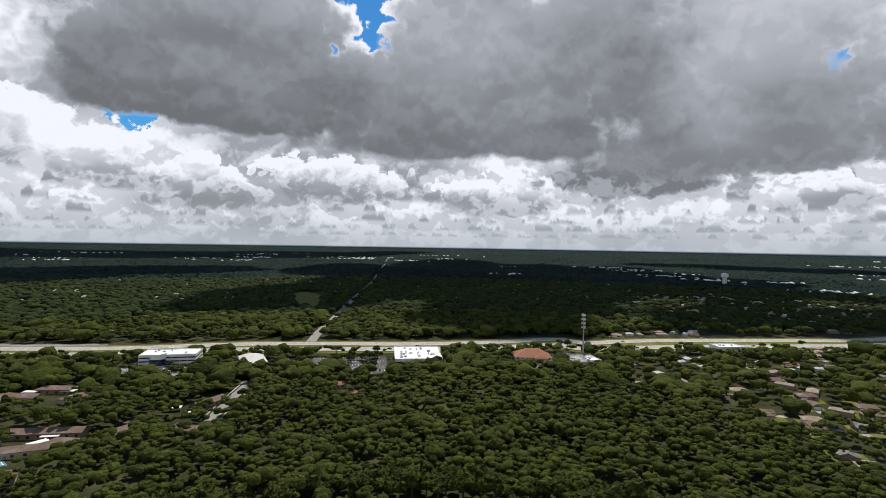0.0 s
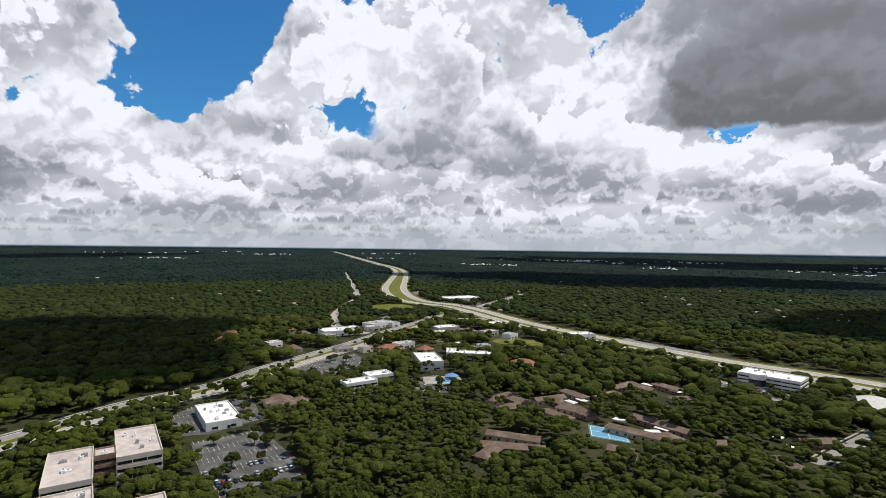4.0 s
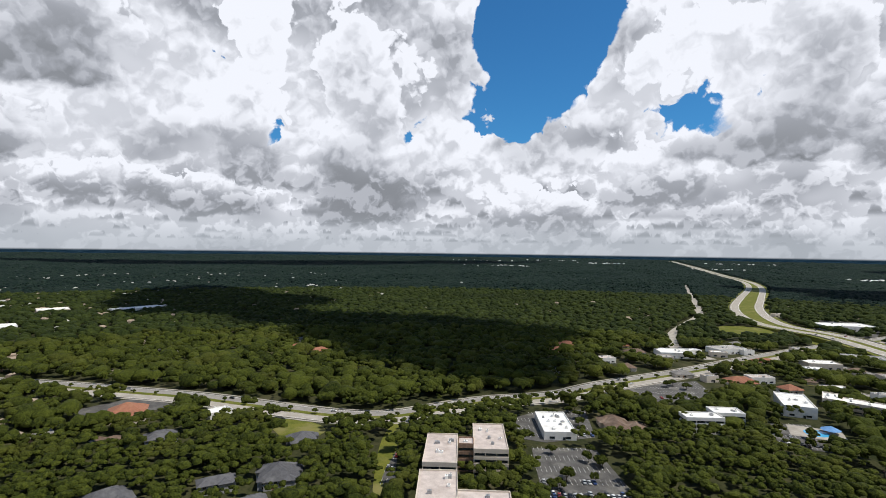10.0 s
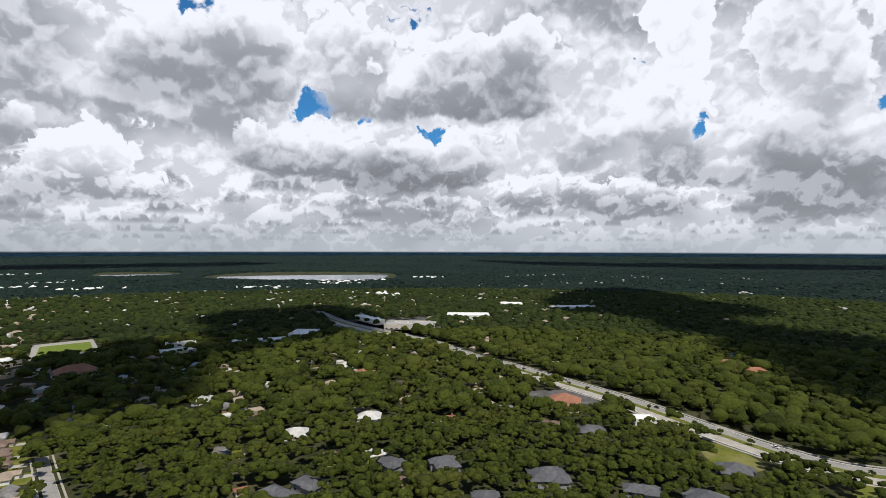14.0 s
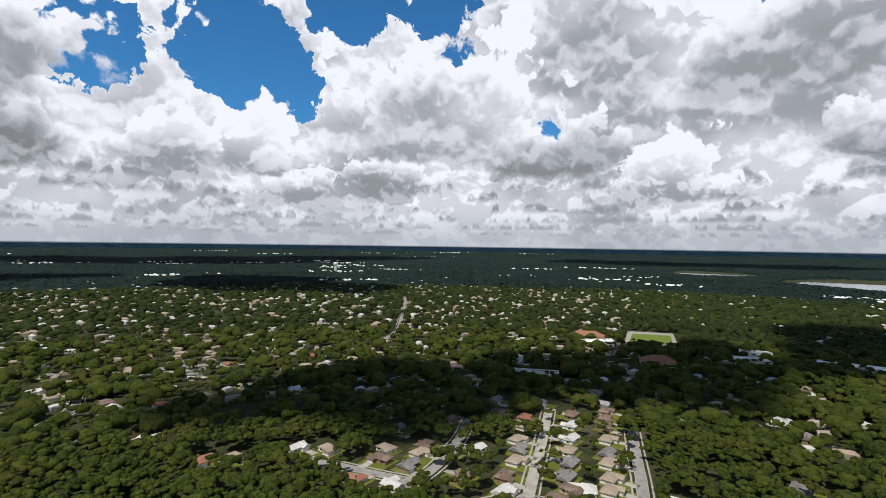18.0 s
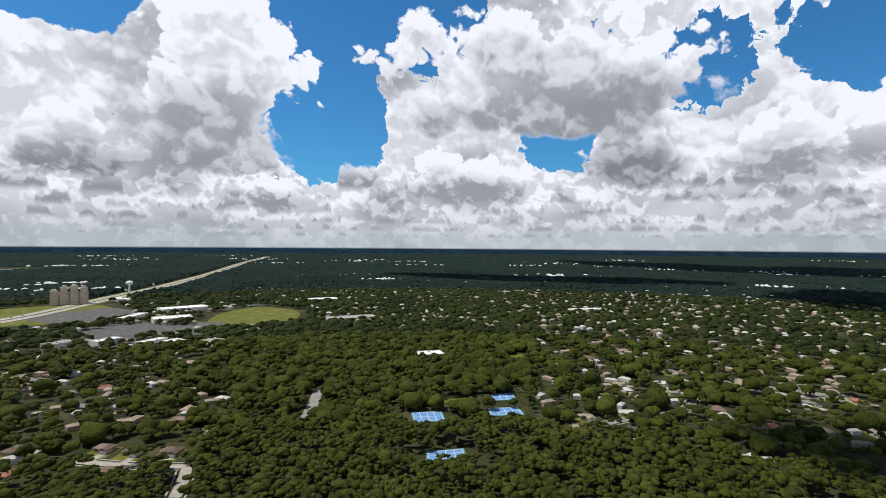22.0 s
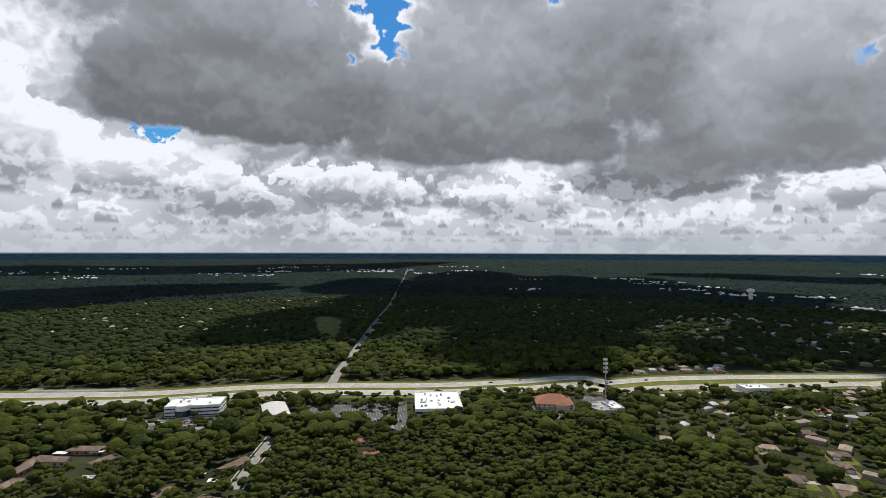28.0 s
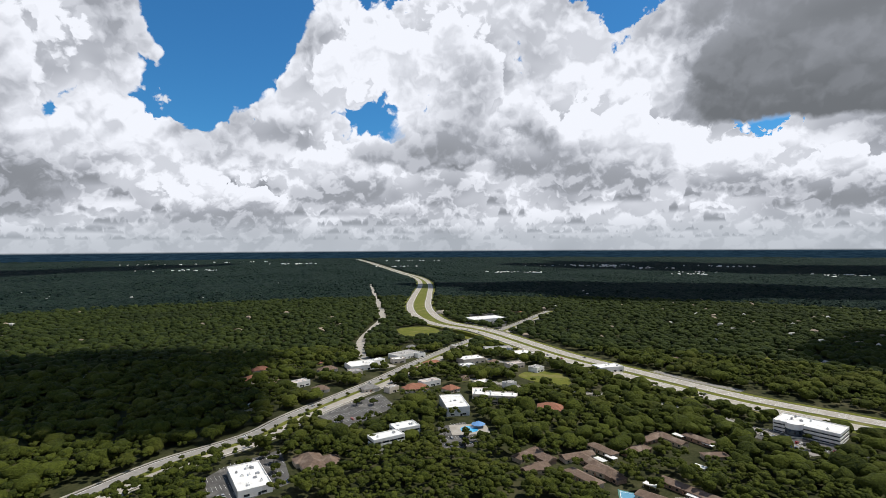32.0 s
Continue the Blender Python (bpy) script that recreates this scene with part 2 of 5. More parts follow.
# low tone near black paints shade into hollows; clumps also differ at random
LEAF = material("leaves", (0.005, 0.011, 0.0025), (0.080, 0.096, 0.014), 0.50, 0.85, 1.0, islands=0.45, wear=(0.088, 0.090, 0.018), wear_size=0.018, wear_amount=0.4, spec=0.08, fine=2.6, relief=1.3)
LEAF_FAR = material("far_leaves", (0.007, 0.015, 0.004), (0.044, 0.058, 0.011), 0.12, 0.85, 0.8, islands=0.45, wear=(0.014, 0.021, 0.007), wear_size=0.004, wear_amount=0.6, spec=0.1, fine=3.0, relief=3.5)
# the blue of distance haze is mixed into these leaf tones
LEAF_HAZE_BLUE = material("canopy", (0.003, 0.010, 0.011), (0.022, 0.037, 0.026), 0.05, 0.9, 0.9, wear=(0.008, 0.017, 0.015), wear_size=0.003, wear_amount=0.6, spec=0.05, fine=4.0, relief=4.0)
BARK = material("bark", (0.05, 0.04, 0.03), (0.14, 0.11, 0.08), 2.0, 0.9, 0.4)
GROUND = material("soil_and_grass", (0.018, 0.024, 0.008), (0.055, 0.055, 0.024), 0.06, 0.95, 0.3, wear=(0.13, 0.11, 0.065), wear_size=0.02, wear_amount=0.35, spec=0.1)
GRASS = material("mown_grass", (0.075, 0.095, 0.014), (0.15, 0.15, 0.028), 0.10, 0.9, 0.2, wear=(0.23, 0.20, 0.09), wear_size=0.035, wear_amount=0.6, spec=0.1)
TURF = material("sports_turf", (0.10, 0.14, 0.022), (0.15, 0.19, 0.03), 0.2, 0.9, 0.1, spec=0.1)
TRACK = material("running_track", (0.24, 0.23, 0.21), (0.36, 0.34, 0.30), 0.3, 0.9, spec=0.1)
CONCRETE = material("concrete_road", (0.28, 0.255, 0.22), (0.42, 0.385, 0.335), 0.15, 0.85, 0.1, wear=(0.26, 0.24, 0.21), wear_size=0.06, wear_amount=0.5, fine=12.0)
ASPHALT = material("asphalt", (0.055, 0.053, 0.050), (0.12, 0.115, 0.11), 0.15, 0.9, 0.2, wear=(0.22, 0.21, 0.19), wear_size=0.07, wear_amount=0.5)
STREET = material("street_paving", (0.20, 0.19, 0.175), (0.32, 0.30, 0.275), 0.2, 0.9, 0.1, wear=(0.18, 0.17, 0.16), wear_size=0.1, wear_amount=0.4)
LINE = material("road_paint", (0.70, 0.70, 0.68), (0.82, 0.82, 0.80), 1.0, 0.7)
YELLOW = material("yellow_paint", (0.62, 0.48, 0.10), (0.72, 0.56, 0.14), 1.0, 0.7)
WATER = material("lake_water", (0.10, 0.12, 0.13), (0.16, 0.18, 0.19), 0.01, 0.12, 0.05, spec=0.6)
POOL_WATER = material("pool_water", (0.05, 0.34, 0.62), (0.10, 0.45, 0.75), 0.3, 0.15, 0.05, spec=0.5)
COURT_BLUE = material("court_blue", (0.10, 0.24, 0.48), (0.15, 0.30, 0.56), 0.2, 0.8)
COURT_LIGHT = material("court_light_blue", (0.10, 0.28, 0.42), (0.15, 0.34, 0.48), 0.2, 0.8)
COURT_GREEN = material("court_green", (0.07, 0.18, 0.16), (0.10, 0.24, 0.20), 0.2, 0.8)
WHITE_ROOF = material("white_membrane_roof", (0.66, 0.65, 0.62), (0.86, 0.86, 0.84), 0.12, 0.7, 0.05, wear=(0.45, 0.43, 0.40), wear_size=0.09, wear_amount=0.45)
GRAVEL_ROOF = material("tan_gravel_roof", (0.42, 0.36, 0.33), (0.58, 0.51, 0.47), 0.25, 0.9, 0.1, wear=(0.26, 0.20, 0.17), wear_size=0.10, wear_amount=0.4)
GREY_ROOF = material("grey_flat_roof", (0.24, 0.23, 0.22), (0.40, 0.38, 0.36), 0.15, 0.9, 0.1, wear=(0.55, 0.53, 0.50), wear_size=0.08, wear_amount=0.5)
STUCCO = material("cream_stucco", (0.52, 0.46, 0.39), (0.66, 0.59, 0.51), 0.3, 0.85, 0.1, wear=(0.46, 0.41, 0.33), wear_size=0.15, wear_amount=0.4)
WHITE_WALL = material("white_wall", (0.68, 0.67, 0.64), (0.80, 0.79, 0.77), 0.3, 0.8, 0.05, wear=(0.5, 0.49, 0.46), wear_size=0.12, wear_amount=0.4)
BRICK_WALL = material("brown_brick_wall", (0.20, 0.13, 0.09), (0.32, 0.22, 0.16), 0.8, 0.9, 0.2)
TAN_WALL = material("tan_wall", (0.42, 0.34, 0.25), (0.56, 0.47, 0.36), 0.4, 0.85, 0.1)
GREY_WALL = material("grey_wall", (0.22, 0.22, 0.23), (0.34, 0.34, 0.35), 0.4, 0.85, 0.1)
GLASS = material("dark_window_glass", (0.010, 0.014, 0.018), (0.03, 0.04, 0.05), 0.3, 0.08, spec=0.7)
TOWER_GLASS = material("blue_mirror_glass", (0.05, 0.17, 0.42), (0.08, 0.24, 0.55), 0.02, 0.12, metal=0.25, spec=0.8)
TOWER_DARK = material("dark_mirror_glass", (0.03, 0.05, 0.08), (0.06, 0.09, 0.13), 0.02, 0.08, metal=0.7, spec=0.8)
STEEL = material("galvanised_steel", (0.30, 0.31, 0.32), (0.44, 0.45, 0.46), 1.0, 0.5, metal=0.6)
DOOR = material("painted_door", (0.30, 0.16, 0.10), (0.40, 0.24, 0.15), 1.0, 0.6)
WHITE_PAINT = material("white_paint", (0.74, 0.74, 0.72), (0.82, 0.82, 0.80), 0.5, 0.6)
ROOFS = {
    "brown shingle": material("brown_shingles", (0.10, 0.068, 0.05), (0.20, 0.14, 0.105), 0.5, 0.9, 0.3, wear=(0.30, 0.24, 0.19), wear_size=0.12, objects=0.3),
    "grey shingle": material("grey_shingles", (0.13, 0.125, 0.12), (0.25, 0.24, 0.23), 0.5, 0.9, 0.3, wear=(0.12, 0.115, 0.11), wear_size=0.12, objects=0.3),
    "terracotta tile": material("terracotta_tiles", (0.20, 0.082, 0.052), (0.34, 0.150, 0.090), 0.6, 0.85, 0.4, wear=(0.30, 0.16, 0.10), wear_size=0.15, objects=0.3),
    "tan shingle": material("tan_shingles", (0.25, 0.195, 0.145), (0.37, 0.30, 0.23), 0.5, 0.9, 0.3, wear=(0.24, 0.19, 0.15), wear_size=0.12, objects=0.3),
    "pale": material("pale_roofing", (0.40, 0.385, 0.36), (0.62, 0.60, 0.57), 0.4, 0.8, 0.2, wear=(0.42, 0.40, 0.37), wear_size=0.12, objects=0.3),
    "charcoal shingle": material("charcoal_shingles", (0.06, 0.06, 0.065), (0.12, 0.12, 0.13), 0.5, 0.85, 0.3, wear=(0.17, 0.17, 0.17), wear_size=0.12, objects=0.3),
}
CLOUD = material("cloud", (0.78, 0.78, 0.78), (0.85, 0.85, 0.85), 0.002, 1.0, spec=0.0)


# ---- mesh helpers ----
def box(bm, size, at=(0, 0, 0), turn=0.0):
    """A box of that size; at is the middle of its base."""
    m = Matrix.Translation((at[0], at[1], at[2] + size[2] / 2)) @ Matrix.Rotation(radians(turn), 4, "Z") @ Matrix.Diagonal((*size, 1))
    return bmesh.ops.create_cube(bm, size=1.0, matrix=m)["verts"]


def tube(bm, r1, r2, depth, at=(0, 0, 0), sides=8):
    bmesh.ops.create_cone(bm, cap_ends=True, segments=sides, radius1=r1, radius2=r2, depth=depth, matrix=Matrix.Translation((at[0], at[1], at[2] + depth / 2)))


def mesh_of(name, bm, mat):
    me = bpy.data.meshes.new(name)
    bm.to_mesh(me)
    bm.free()
    me.materials.append(mat)
    return me


def part(name, bm, mat, parent, label=""):
    """Links a bmesh (or a ready mesh) as one object under a thing or part."""
    ob = new(name, bm if isinstance(bm, bpy.types.Mesh) else mesh_of(name, bm, mat))
    ob.parent = parent
    return tagged(ob, label)


def shaped(name, fill, mat, parent, label=""):
    bm = bmesh.new()
    fill(bm)
    return part(name, bm, mat, parent, label)


def boxed(name, size, at, mat, parent, turn=0.0, label=""):
    return shaped(name, lambda bm: box(bm, size, at, turn), mat, parent, label)


def thing(name, label, category, group="", kind=""):
    return tagged(new(name), label, category, group, kind)


def big_mesh(name, verts, faces, mat, smooth=False):
    """A mesh from arrays: verts (n, 3) and faces (m, 3) or (m, 4)."""
    me = bpy.data.meshes.new(name)
    k = faces.shape[1]
    me.vertices.add(len(verts))
    me.vertices.foreach_set("co", np.ascontiguousarray(verts, np.float32).ravel())
    me.loops.add(faces.size)
    me.loops.foreach_set("vertex_index", np.ascontiguousarray(faces, np.int32).ravel())
    me.polygons.add(len(faces))
    me.polygons.foreach_set("loop_start", np.arange(0, faces.size, k, dtype=np.int32))
    me.update(calc_edges=True)
    if smooth:
        me.shade_smooth()
    else:
        me.shade_flat()
    me.materials.append(mat)
    return me


def spline(points, step=8.0):
    """A smooth line through the points, resampled about every step metres."""
    p = np.array(points, float)
    q = np.vstack([2 * p[0] - p[1], p, 2 * p[-1] - p[-2]])
    out = []
    for i in range(1, len(q) - 2):
        n = max(1, int(np.hypot(*(q[i + 1] - q[i])[:2]) / step))
        for s in np.arange(n) / n:
            a, b, c, d = q[i - 1:i + 3]
            out.append(0.5 * (2 * b + (c - a) * s + (2 * a - 5 * b + 4 * c - d) * s * s + (3 * b - a - 3 * c + d) * s ** 3))
    out.append(p[-1])
    return np.array(out)


def rise(r):
    """The land swells gently towards the horizon."""
    return 62.0 * np.clip((np.asarray(r, float) - 2600) / 2300, 0, 1) ** 1.6


def side_of(line):
    d = np.gradient(line[:, :2], axis=0)
    d /= np.hypot(d[:, 0], d[:, 1])[:, None] + 1e-9
    return np.stack([d[:, 1], -d[:, 0]], 1)


def ribbon(line, left, right, z, depth=0.3):
    """A strip with thickness along a line, between two offsets to its right; z may vary along it."""
    n = side_of(line)
    z = np.zeros(len(line)) + z + rise(np.hypot(line[:, 0], line[:, 1]))
    a, b = line[:, :2] + n * np.reshape(left, (-1, 1)), line[:, :2] + n * np.reshape(right, (-1, 1))
    v = np.vstack([np.column_stack([a, z]), np.column_stack([b, z]), np.column_stack([a, z - depth]), np.column_stack([b, z - depth])])
    k, i = len(line), np.arange(len(line) - 1)
    f = [np.stack([i, i + k, i + k + 1, i + 1], 1), np.stack([i + 2 * k, i, i + 1, i + 1 + 2 * k], 1), np.stack([i + k, i + 3 * k, i + 3 * k + 1, i + k + 1], 1)]
    return v, np.vstack(f)


# ---- what the ground carries: a map of 5 m cells, 0 for woods ----
CELL_SIZE, HALF = 5.0, 5000.0
COVER = np.zeros((2000, 2000), np.int8)


def mark_points(xy, radius, value=1):
    c = ((np.asarray(xy)[:, :2] + HALF) / CELL_SIZE).astype(int)
    r = int(math.ceil(radius / CELL_SIZE))
    for dx in range(-r, r + 1):
        for dy in range(-r, r + 1):
            if math.hypot(dx, dy) * CELL_SIZE <= radius + 1:
                COVER[np.clip(c[:, 0] + dx, 0, 1999), np.clip(c[:, 1] + dy, 0, 1999)] = value


def inside(poly, x, y):
    hit = np.zeros(np.shape(x), bool)
    for (x1, y1), (x2, y2) in zip(poly, poly[1:] + poly[:1]):
        if y1 != y2:
            hit ^= ((y1 > y) != (y2 > y)) & (x < (x2 - x1) * (y - y1) / (y2 - y1) + x1)
    return hit


def mark_area(poly, value=1):
    p = np.array(poly)
    lo, hi = ((p.min(0) + HALF) / CELL_SIZE).astype(int), ((p.max(0) + HALF) / CELL_SIZE).astype(int) + 1
    gx, gy = np.meshgrid(np.arange(lo[0], hi[0] + 1), np.arange(lo[1], hi[1] + 1), indexing="ij")
    hit = inside(poly, gx * CELL_SIZE - HALF + 2.5, gy * CELL_SIZE - HALF + 2.5)
    COVER[np.clip(gx[hit], 0, 1999), np.clip(gy[hit], 0, 1999)] = value


def is_open(x, y):
    return COVER[np.clip(((x + HALF) / CELL_SIZE).astype(int), 0, 1999), np.clip(((y + HALF) / CELL_SIZE).astype(int), 0, 1999)]


# ---- the plan, in metres ----
HIGHWAY_WEST = [(-2631, 4074, 9.0), (-2102, 3523, 9.0), (-1538, 2867, 10.0), (-1213, 2467, 12.0), (-981, 2061, 17.0), (-756, 1562, 22.0), (-639, 1302, 22.0), (-536,
    1121, 20.0), (-438, 1000, 15.0), (-312, 905, 12.0), (-211, 826, 11.0), (-129, 758, 11.0), (-45, 698, 11.0), (25, 648, 11.0), (88, 608, 11.0)]
HIGHWAY_EAST = [(179, 568, 11.0), (257, 518, 11.0), (329, 464, 11.0), (380, 433, 11.0), (437, 404, 11.0), (502, 377, 12.0), (502, 344, 13.0), (557, 318, 15.0), (613,
    285, 16.0), (669, 247, 16.0), (732, 204, 14.0), (805, 154, 12.0), (918, 102, 11.0), (1020, 39, 11.0), (1144, -51, 11.0), (1214, -117, 11.0), (1321, -223, 11.0),
    (1600, -433, 11.0), (1923, -682, 11.0), (2721, -1223, 11.0), (3342, -1668, 11.0), (3917, -2158, 11.0)]
ARTERIAL = [(-1008, -488), (-888, -387), (-818, -308), (-762, -227), (-707, -164), (-632, -100), (-589, -50), (-529, 10), (-480, 59), (-429, 100), (-402, 121), (-369,
    151), (-348, 187), (-343, 266), (-329, 311), (-322, 347), (-325, 401), (-316, 525), (-315, 608), (-312, 709), (-304, 828), (-285, 991), (-262, 1301)]
CURVED_ROAD = [(-1213, 1976), (-927, 1539), (-745, 1262), (-604, 1036), (-542, 892), (-495, 780), (-447, 695), (-400, 639), (-341, 612)]
NORTH_ROAD = [(2085, 3095), (1239, 1899), (794, 1265), (588, 991), (477, 841), (371, 695), (304, 606), (263, 547)]
RAMP = [(-420, 119), (-403, 128), (-387, 139), (-366, 150)]
STREET_A = [(-231, -378), (-188, -316), (-159, -276), (-139, -248), (-129, -235)]
STREET_B = [(-267, -317), (-241, -282), (-217, -249), (-201, -228), (-184, -204)]
STREET_C = [(-99, -251), (-129, -252), (-160, -236), (-194, -214), (-236, -179)]
STREET_D = [(-159, -379), (-139, -347), (-122, -325), (-105, -304), (-82, -286), (-58, -282)]
STREET_E = [(186, -394), (171, -432), (154, -459), (146, -495), (153, -538)]
STREET_F = [(138, -589), (103, -605), (59, -616), (38, -631)]
STREET_G = [(-26, -676), (-52, -658), (-90, -629)]
STREET_H = [(388, 56), (362, 31), (338, 9), (321, -1)]
STREET_I = [(413, -87), (383, -106), (360, -125), (349, -135), (312, -115), (290, -97)]
STREET_J = [(149, 418), (121, 379), (96, 342)]
STREET_K = [(-358, -1300), (-277, -1023), (-201, -784), (-173, -746)]
STREET_L = [(-29, -338), (-44, -327), (-64, -308), (-84, -291)]
STREET_M = [(122, -625), (82, -628), (37, -640)]
STREET_N = [(-305, 693), (-264, 716), (-202, 699), (-165, 780)]
LANE = [(436, -296), (401, -266), (371, -239)]
FRONTAGE = [(-14, 720), (26, 686), (79, 656)]
STREET_P = [(-220, 590), (-126, 578), (-46, 584), (20, 562), (63, 534), (107, 475)]
STREET_Q = [(-1170, -359), (-1545, -406), (-2067, -454)]
STREET_R = [(-1062, -554), (-938, -440), (-837, -361)]
# areas on the ground: corner points
FIELD_TURF = [(-565, -674), (-612, -642), (-560, -582), (-510, -616)]
FIELD_TRACK = [(-573, -696), (-631, -657), (-553, -564), (-493, -605)]
LOT_OFFICE = [(-247, 232), (-225, 267), (-173, 236), (-154, 218), (-184, 183)]
LOT_WHITE = [(-299, 264), (-301, 284), (-285, 326), (-238, 283), (-249, 247), (-265, 236)]
LOT_SIDE = [(-259, 130), (-294, 159), (-236, 125), (-232, 118)]
LOT_W3 = [(78, 530), (138, 511), (148, 487), (98, 482), (69, 501)]
LOT_WB = [(276, 440), (290, 432), (254, 376), (232, 352), (228, 362)]
LOT_TREES = [(208, 479), (283, 436), (255, 396), (205, 412), (188, 445)]
LOT_RED = [(381, 346), (417, 322), (389, 294), (358, 314)]
LOT_SHOP = [(446, 340), (465, 332), (455, 293), (409, 276), (397, 287)]
LOT_BANK = [(-318, 410), (-291, 495), (-253, 461), (-263, 384)]
LOT_MID = [(-189, 422), (-171, 444), (-139, 395), (-165, 376)]
LOT_GREY = [(-464, 1155), (-356, 1237), (-286, 956), (-367, 969)]
LOT_PLAZA = [(-835, -416), (-928, -360), (-793, -183), (-689, -190), (-693, -303)]
LOT_PLAZA_B = [(-878, -358), (-1013, -231), (-852, -165), (-713, -222)]
LOT_STORES = [(1027, -163), (1102, -291), (947, -436), (816, -377), (830, -160)]
LOT_TOWER = [(1383, 10), (1470, -169), (1232, -143), (1158, -39)]
LOT_ORANGE = [(-488, -21), (-509, 36), (-461, 43), (-443, -10)]
LOT_COND = [(1285, -162), (1345, -354), (1185, -391), (1087, -229)]
GRASS_FIELD = [(-170, 640), (-150, 672), (-112, 650), (-104, 602), (-160, 618)]
GRASS_LOOP = [(-502, 908), (-444, 959), (-392, 893), (-423, 821)]
GRASS_RAMP = [(-398, 960), (-325, 914), (-311, 847), (-352, 875)]
GRASS_GREEN = [(493, 1121), (528, 1047), (408, 833), (399, 874)]
GRASS_EAST = [(924, -392), (1064, -477), (1122, -589), (1007, -624), (883, -547), (897, -447)]
GRASS_STRIP = [(-309, 153), (-339, 184), (-303, 164), (-245, 124), (-240, 115)]
GRASS_BARN = [(-380, 100), (-382, 118), (-357, 130), (-341, 126), (-341, 100)]
GRASS_BANK = [(563, 313), (667, 262), (761, 195), (730, 187), (635, 249), (533, 297)]
GRASS_SCHOOL = [(398, -570), (379, -588), (361, -554), (372, -543)]
GRASS_COURT = [(325, -361), (310, -383), (293, -366), (311, -346)]
GRASS_TOWER = [(1327, -17), (1394, -75), (1472, -215), (1434, -346), (1188, -314), (1142, -168)]
LAKE = [(-2525, -1517), (-2681, -973), (-2474, -828), (-2047, -744), (-1991, -1063), (-2040, -1495)]
LAKE_B = [(-2228, -2270), (-2354, -2038), (-2301, -1865), (-2085, -1843), (-1963, -2001)]
POND = [(1210, -543), (1208, -603), (1150, -634), (1154, -576)]
LAKE_FAR = [(3519, -237), (3506, -561), (3326, -601), (3185, -312)]
POOL = [(-168, 432), (-159, 438), (-152, 428), (-158, 417), (-165, 420)]
COURTS_APT = [(-28, 358), (-7, 356), (-3, 336), (-25, 338)]
COURT_A = [(319, -313), (303, -332), (285, -317), (300, -298)]
COURT_B = [(305, -400), (290, -423), (276, -407), (292, -386)]
COURT_C = [(277, -369), (261, -389), (246, -376), (264, -354)]
COURT_D = [(250, -261), (236, -282), (226, -273), (239, -250)]
# buildings: x, y, width, depth, turn, height
OFFICE_BLOCKS = [(-244.7, 160.2, 18.6, 43.1, 54.5, 15), (-244.6, 195.0, 19.8, 43.0, 54.5, 15), (-205.6, 132.7, 19.4, 35.0, 55.9, 15), (-179.6, 140.9, 25.0, 25.4, 54.5,
    15)]
WHITE_OFFICE = [(-265.0, 271.0, 22.0, 44.0, 55.0, 4.8)]
SMALL_OFFICE = [(-242.6, 309.7, 16.0, 30.5, 55.6, 6), (-229.5, 316.2, 10.5, 20.8, 43.0, 6)]
ZIGZAG = [(-207.0, 360.0, 27.0, 13.5, 55.0, 11), (-204.0, 386.5, 22.0, 15.0, 52.0, 11)]
FLAT_WHITE = [(-158.0, 516.0, 34.0, 17.0, 14.0, 8), (-183.0, 521.0, 17.0, 26.0, 20.0, 7)]
RED_HIP = [(-104.2, 505.0, 24.0, 17.0, 12.3, 7)]
CLINIC = [(114.0, 527.0, 48.0, 27.0, -27.0, 9.5)]
BARREL = [(170.5, 473.5, 21.9, 42.0, -13.9, 7)]
WAREHOUSE = [(300.5, 394.0, 44.0, 57.0, -34.0, 9)]
RED_OFFICE = [(400.0, 334.7, 35.3, 25.1, -42.3, 8)]
SHOP = [(416.6, 291.9, 18.5, 26.5, -24.5, 6), (429.6, 288.2, 15.2, 23.1, -28.5, 6)]
BARN = [(-329.7, 107.4, 15.9, 16.4, 78.7, 7)]
ORANGE_INN = [(-445.5, 12.5, 25.3, 23.6, 82.2, 9)]
WHITE_SHED = [(-415.1, 70.5, 16.7, 12.2, 101.9, 5)]
GREY_ROOFS = [(-380.9, 29.8, 16.3, 11.8, 88.6, 7), (-298.4, -1.0, 18.3, 14.4, 102.7, 8), (-302.7, -61.3, 12.2, 13.9, 116.6, 8), (-264.4, -32.0, 9.5, 12.5, 104.5, 8),
    (-282.4, 79.7, 16.2, 14.7, 81.2, 8), (-291.0, 48.9, 16.0, 8.3, 85.1, 8), (-296.7, 4.0, 12.3, 10.3, 99.5, 8), (-284.2, 79.5, 16.3, 19.0, 67.0, 8), (-258.0, 57.7,
    14.8, 9.3, 85.2, 8), (-262.2, -129.9, 15.5, 8.9, 69.1, 7), (-246.8, -138.5, 21.6, 8.2, 65.5, 7), (-298.8, -94.3, 15.5, 9.5, 56.3, 7)]
PALE_ROOFS = [(-334.6, -175.7, 18.3, 14.4, 113.2, 5), (-391.5, -294.9, 13.2, 18.8, 115.6, 5), (-380.5, -138.1, 17.3, 14.1, 104.4, 5), (-539.4, -224.5, 13.9, 14.4,
    -97.3, 5), (-173.3, -247.3, 16.6, 9.8, 147.2, 4)]
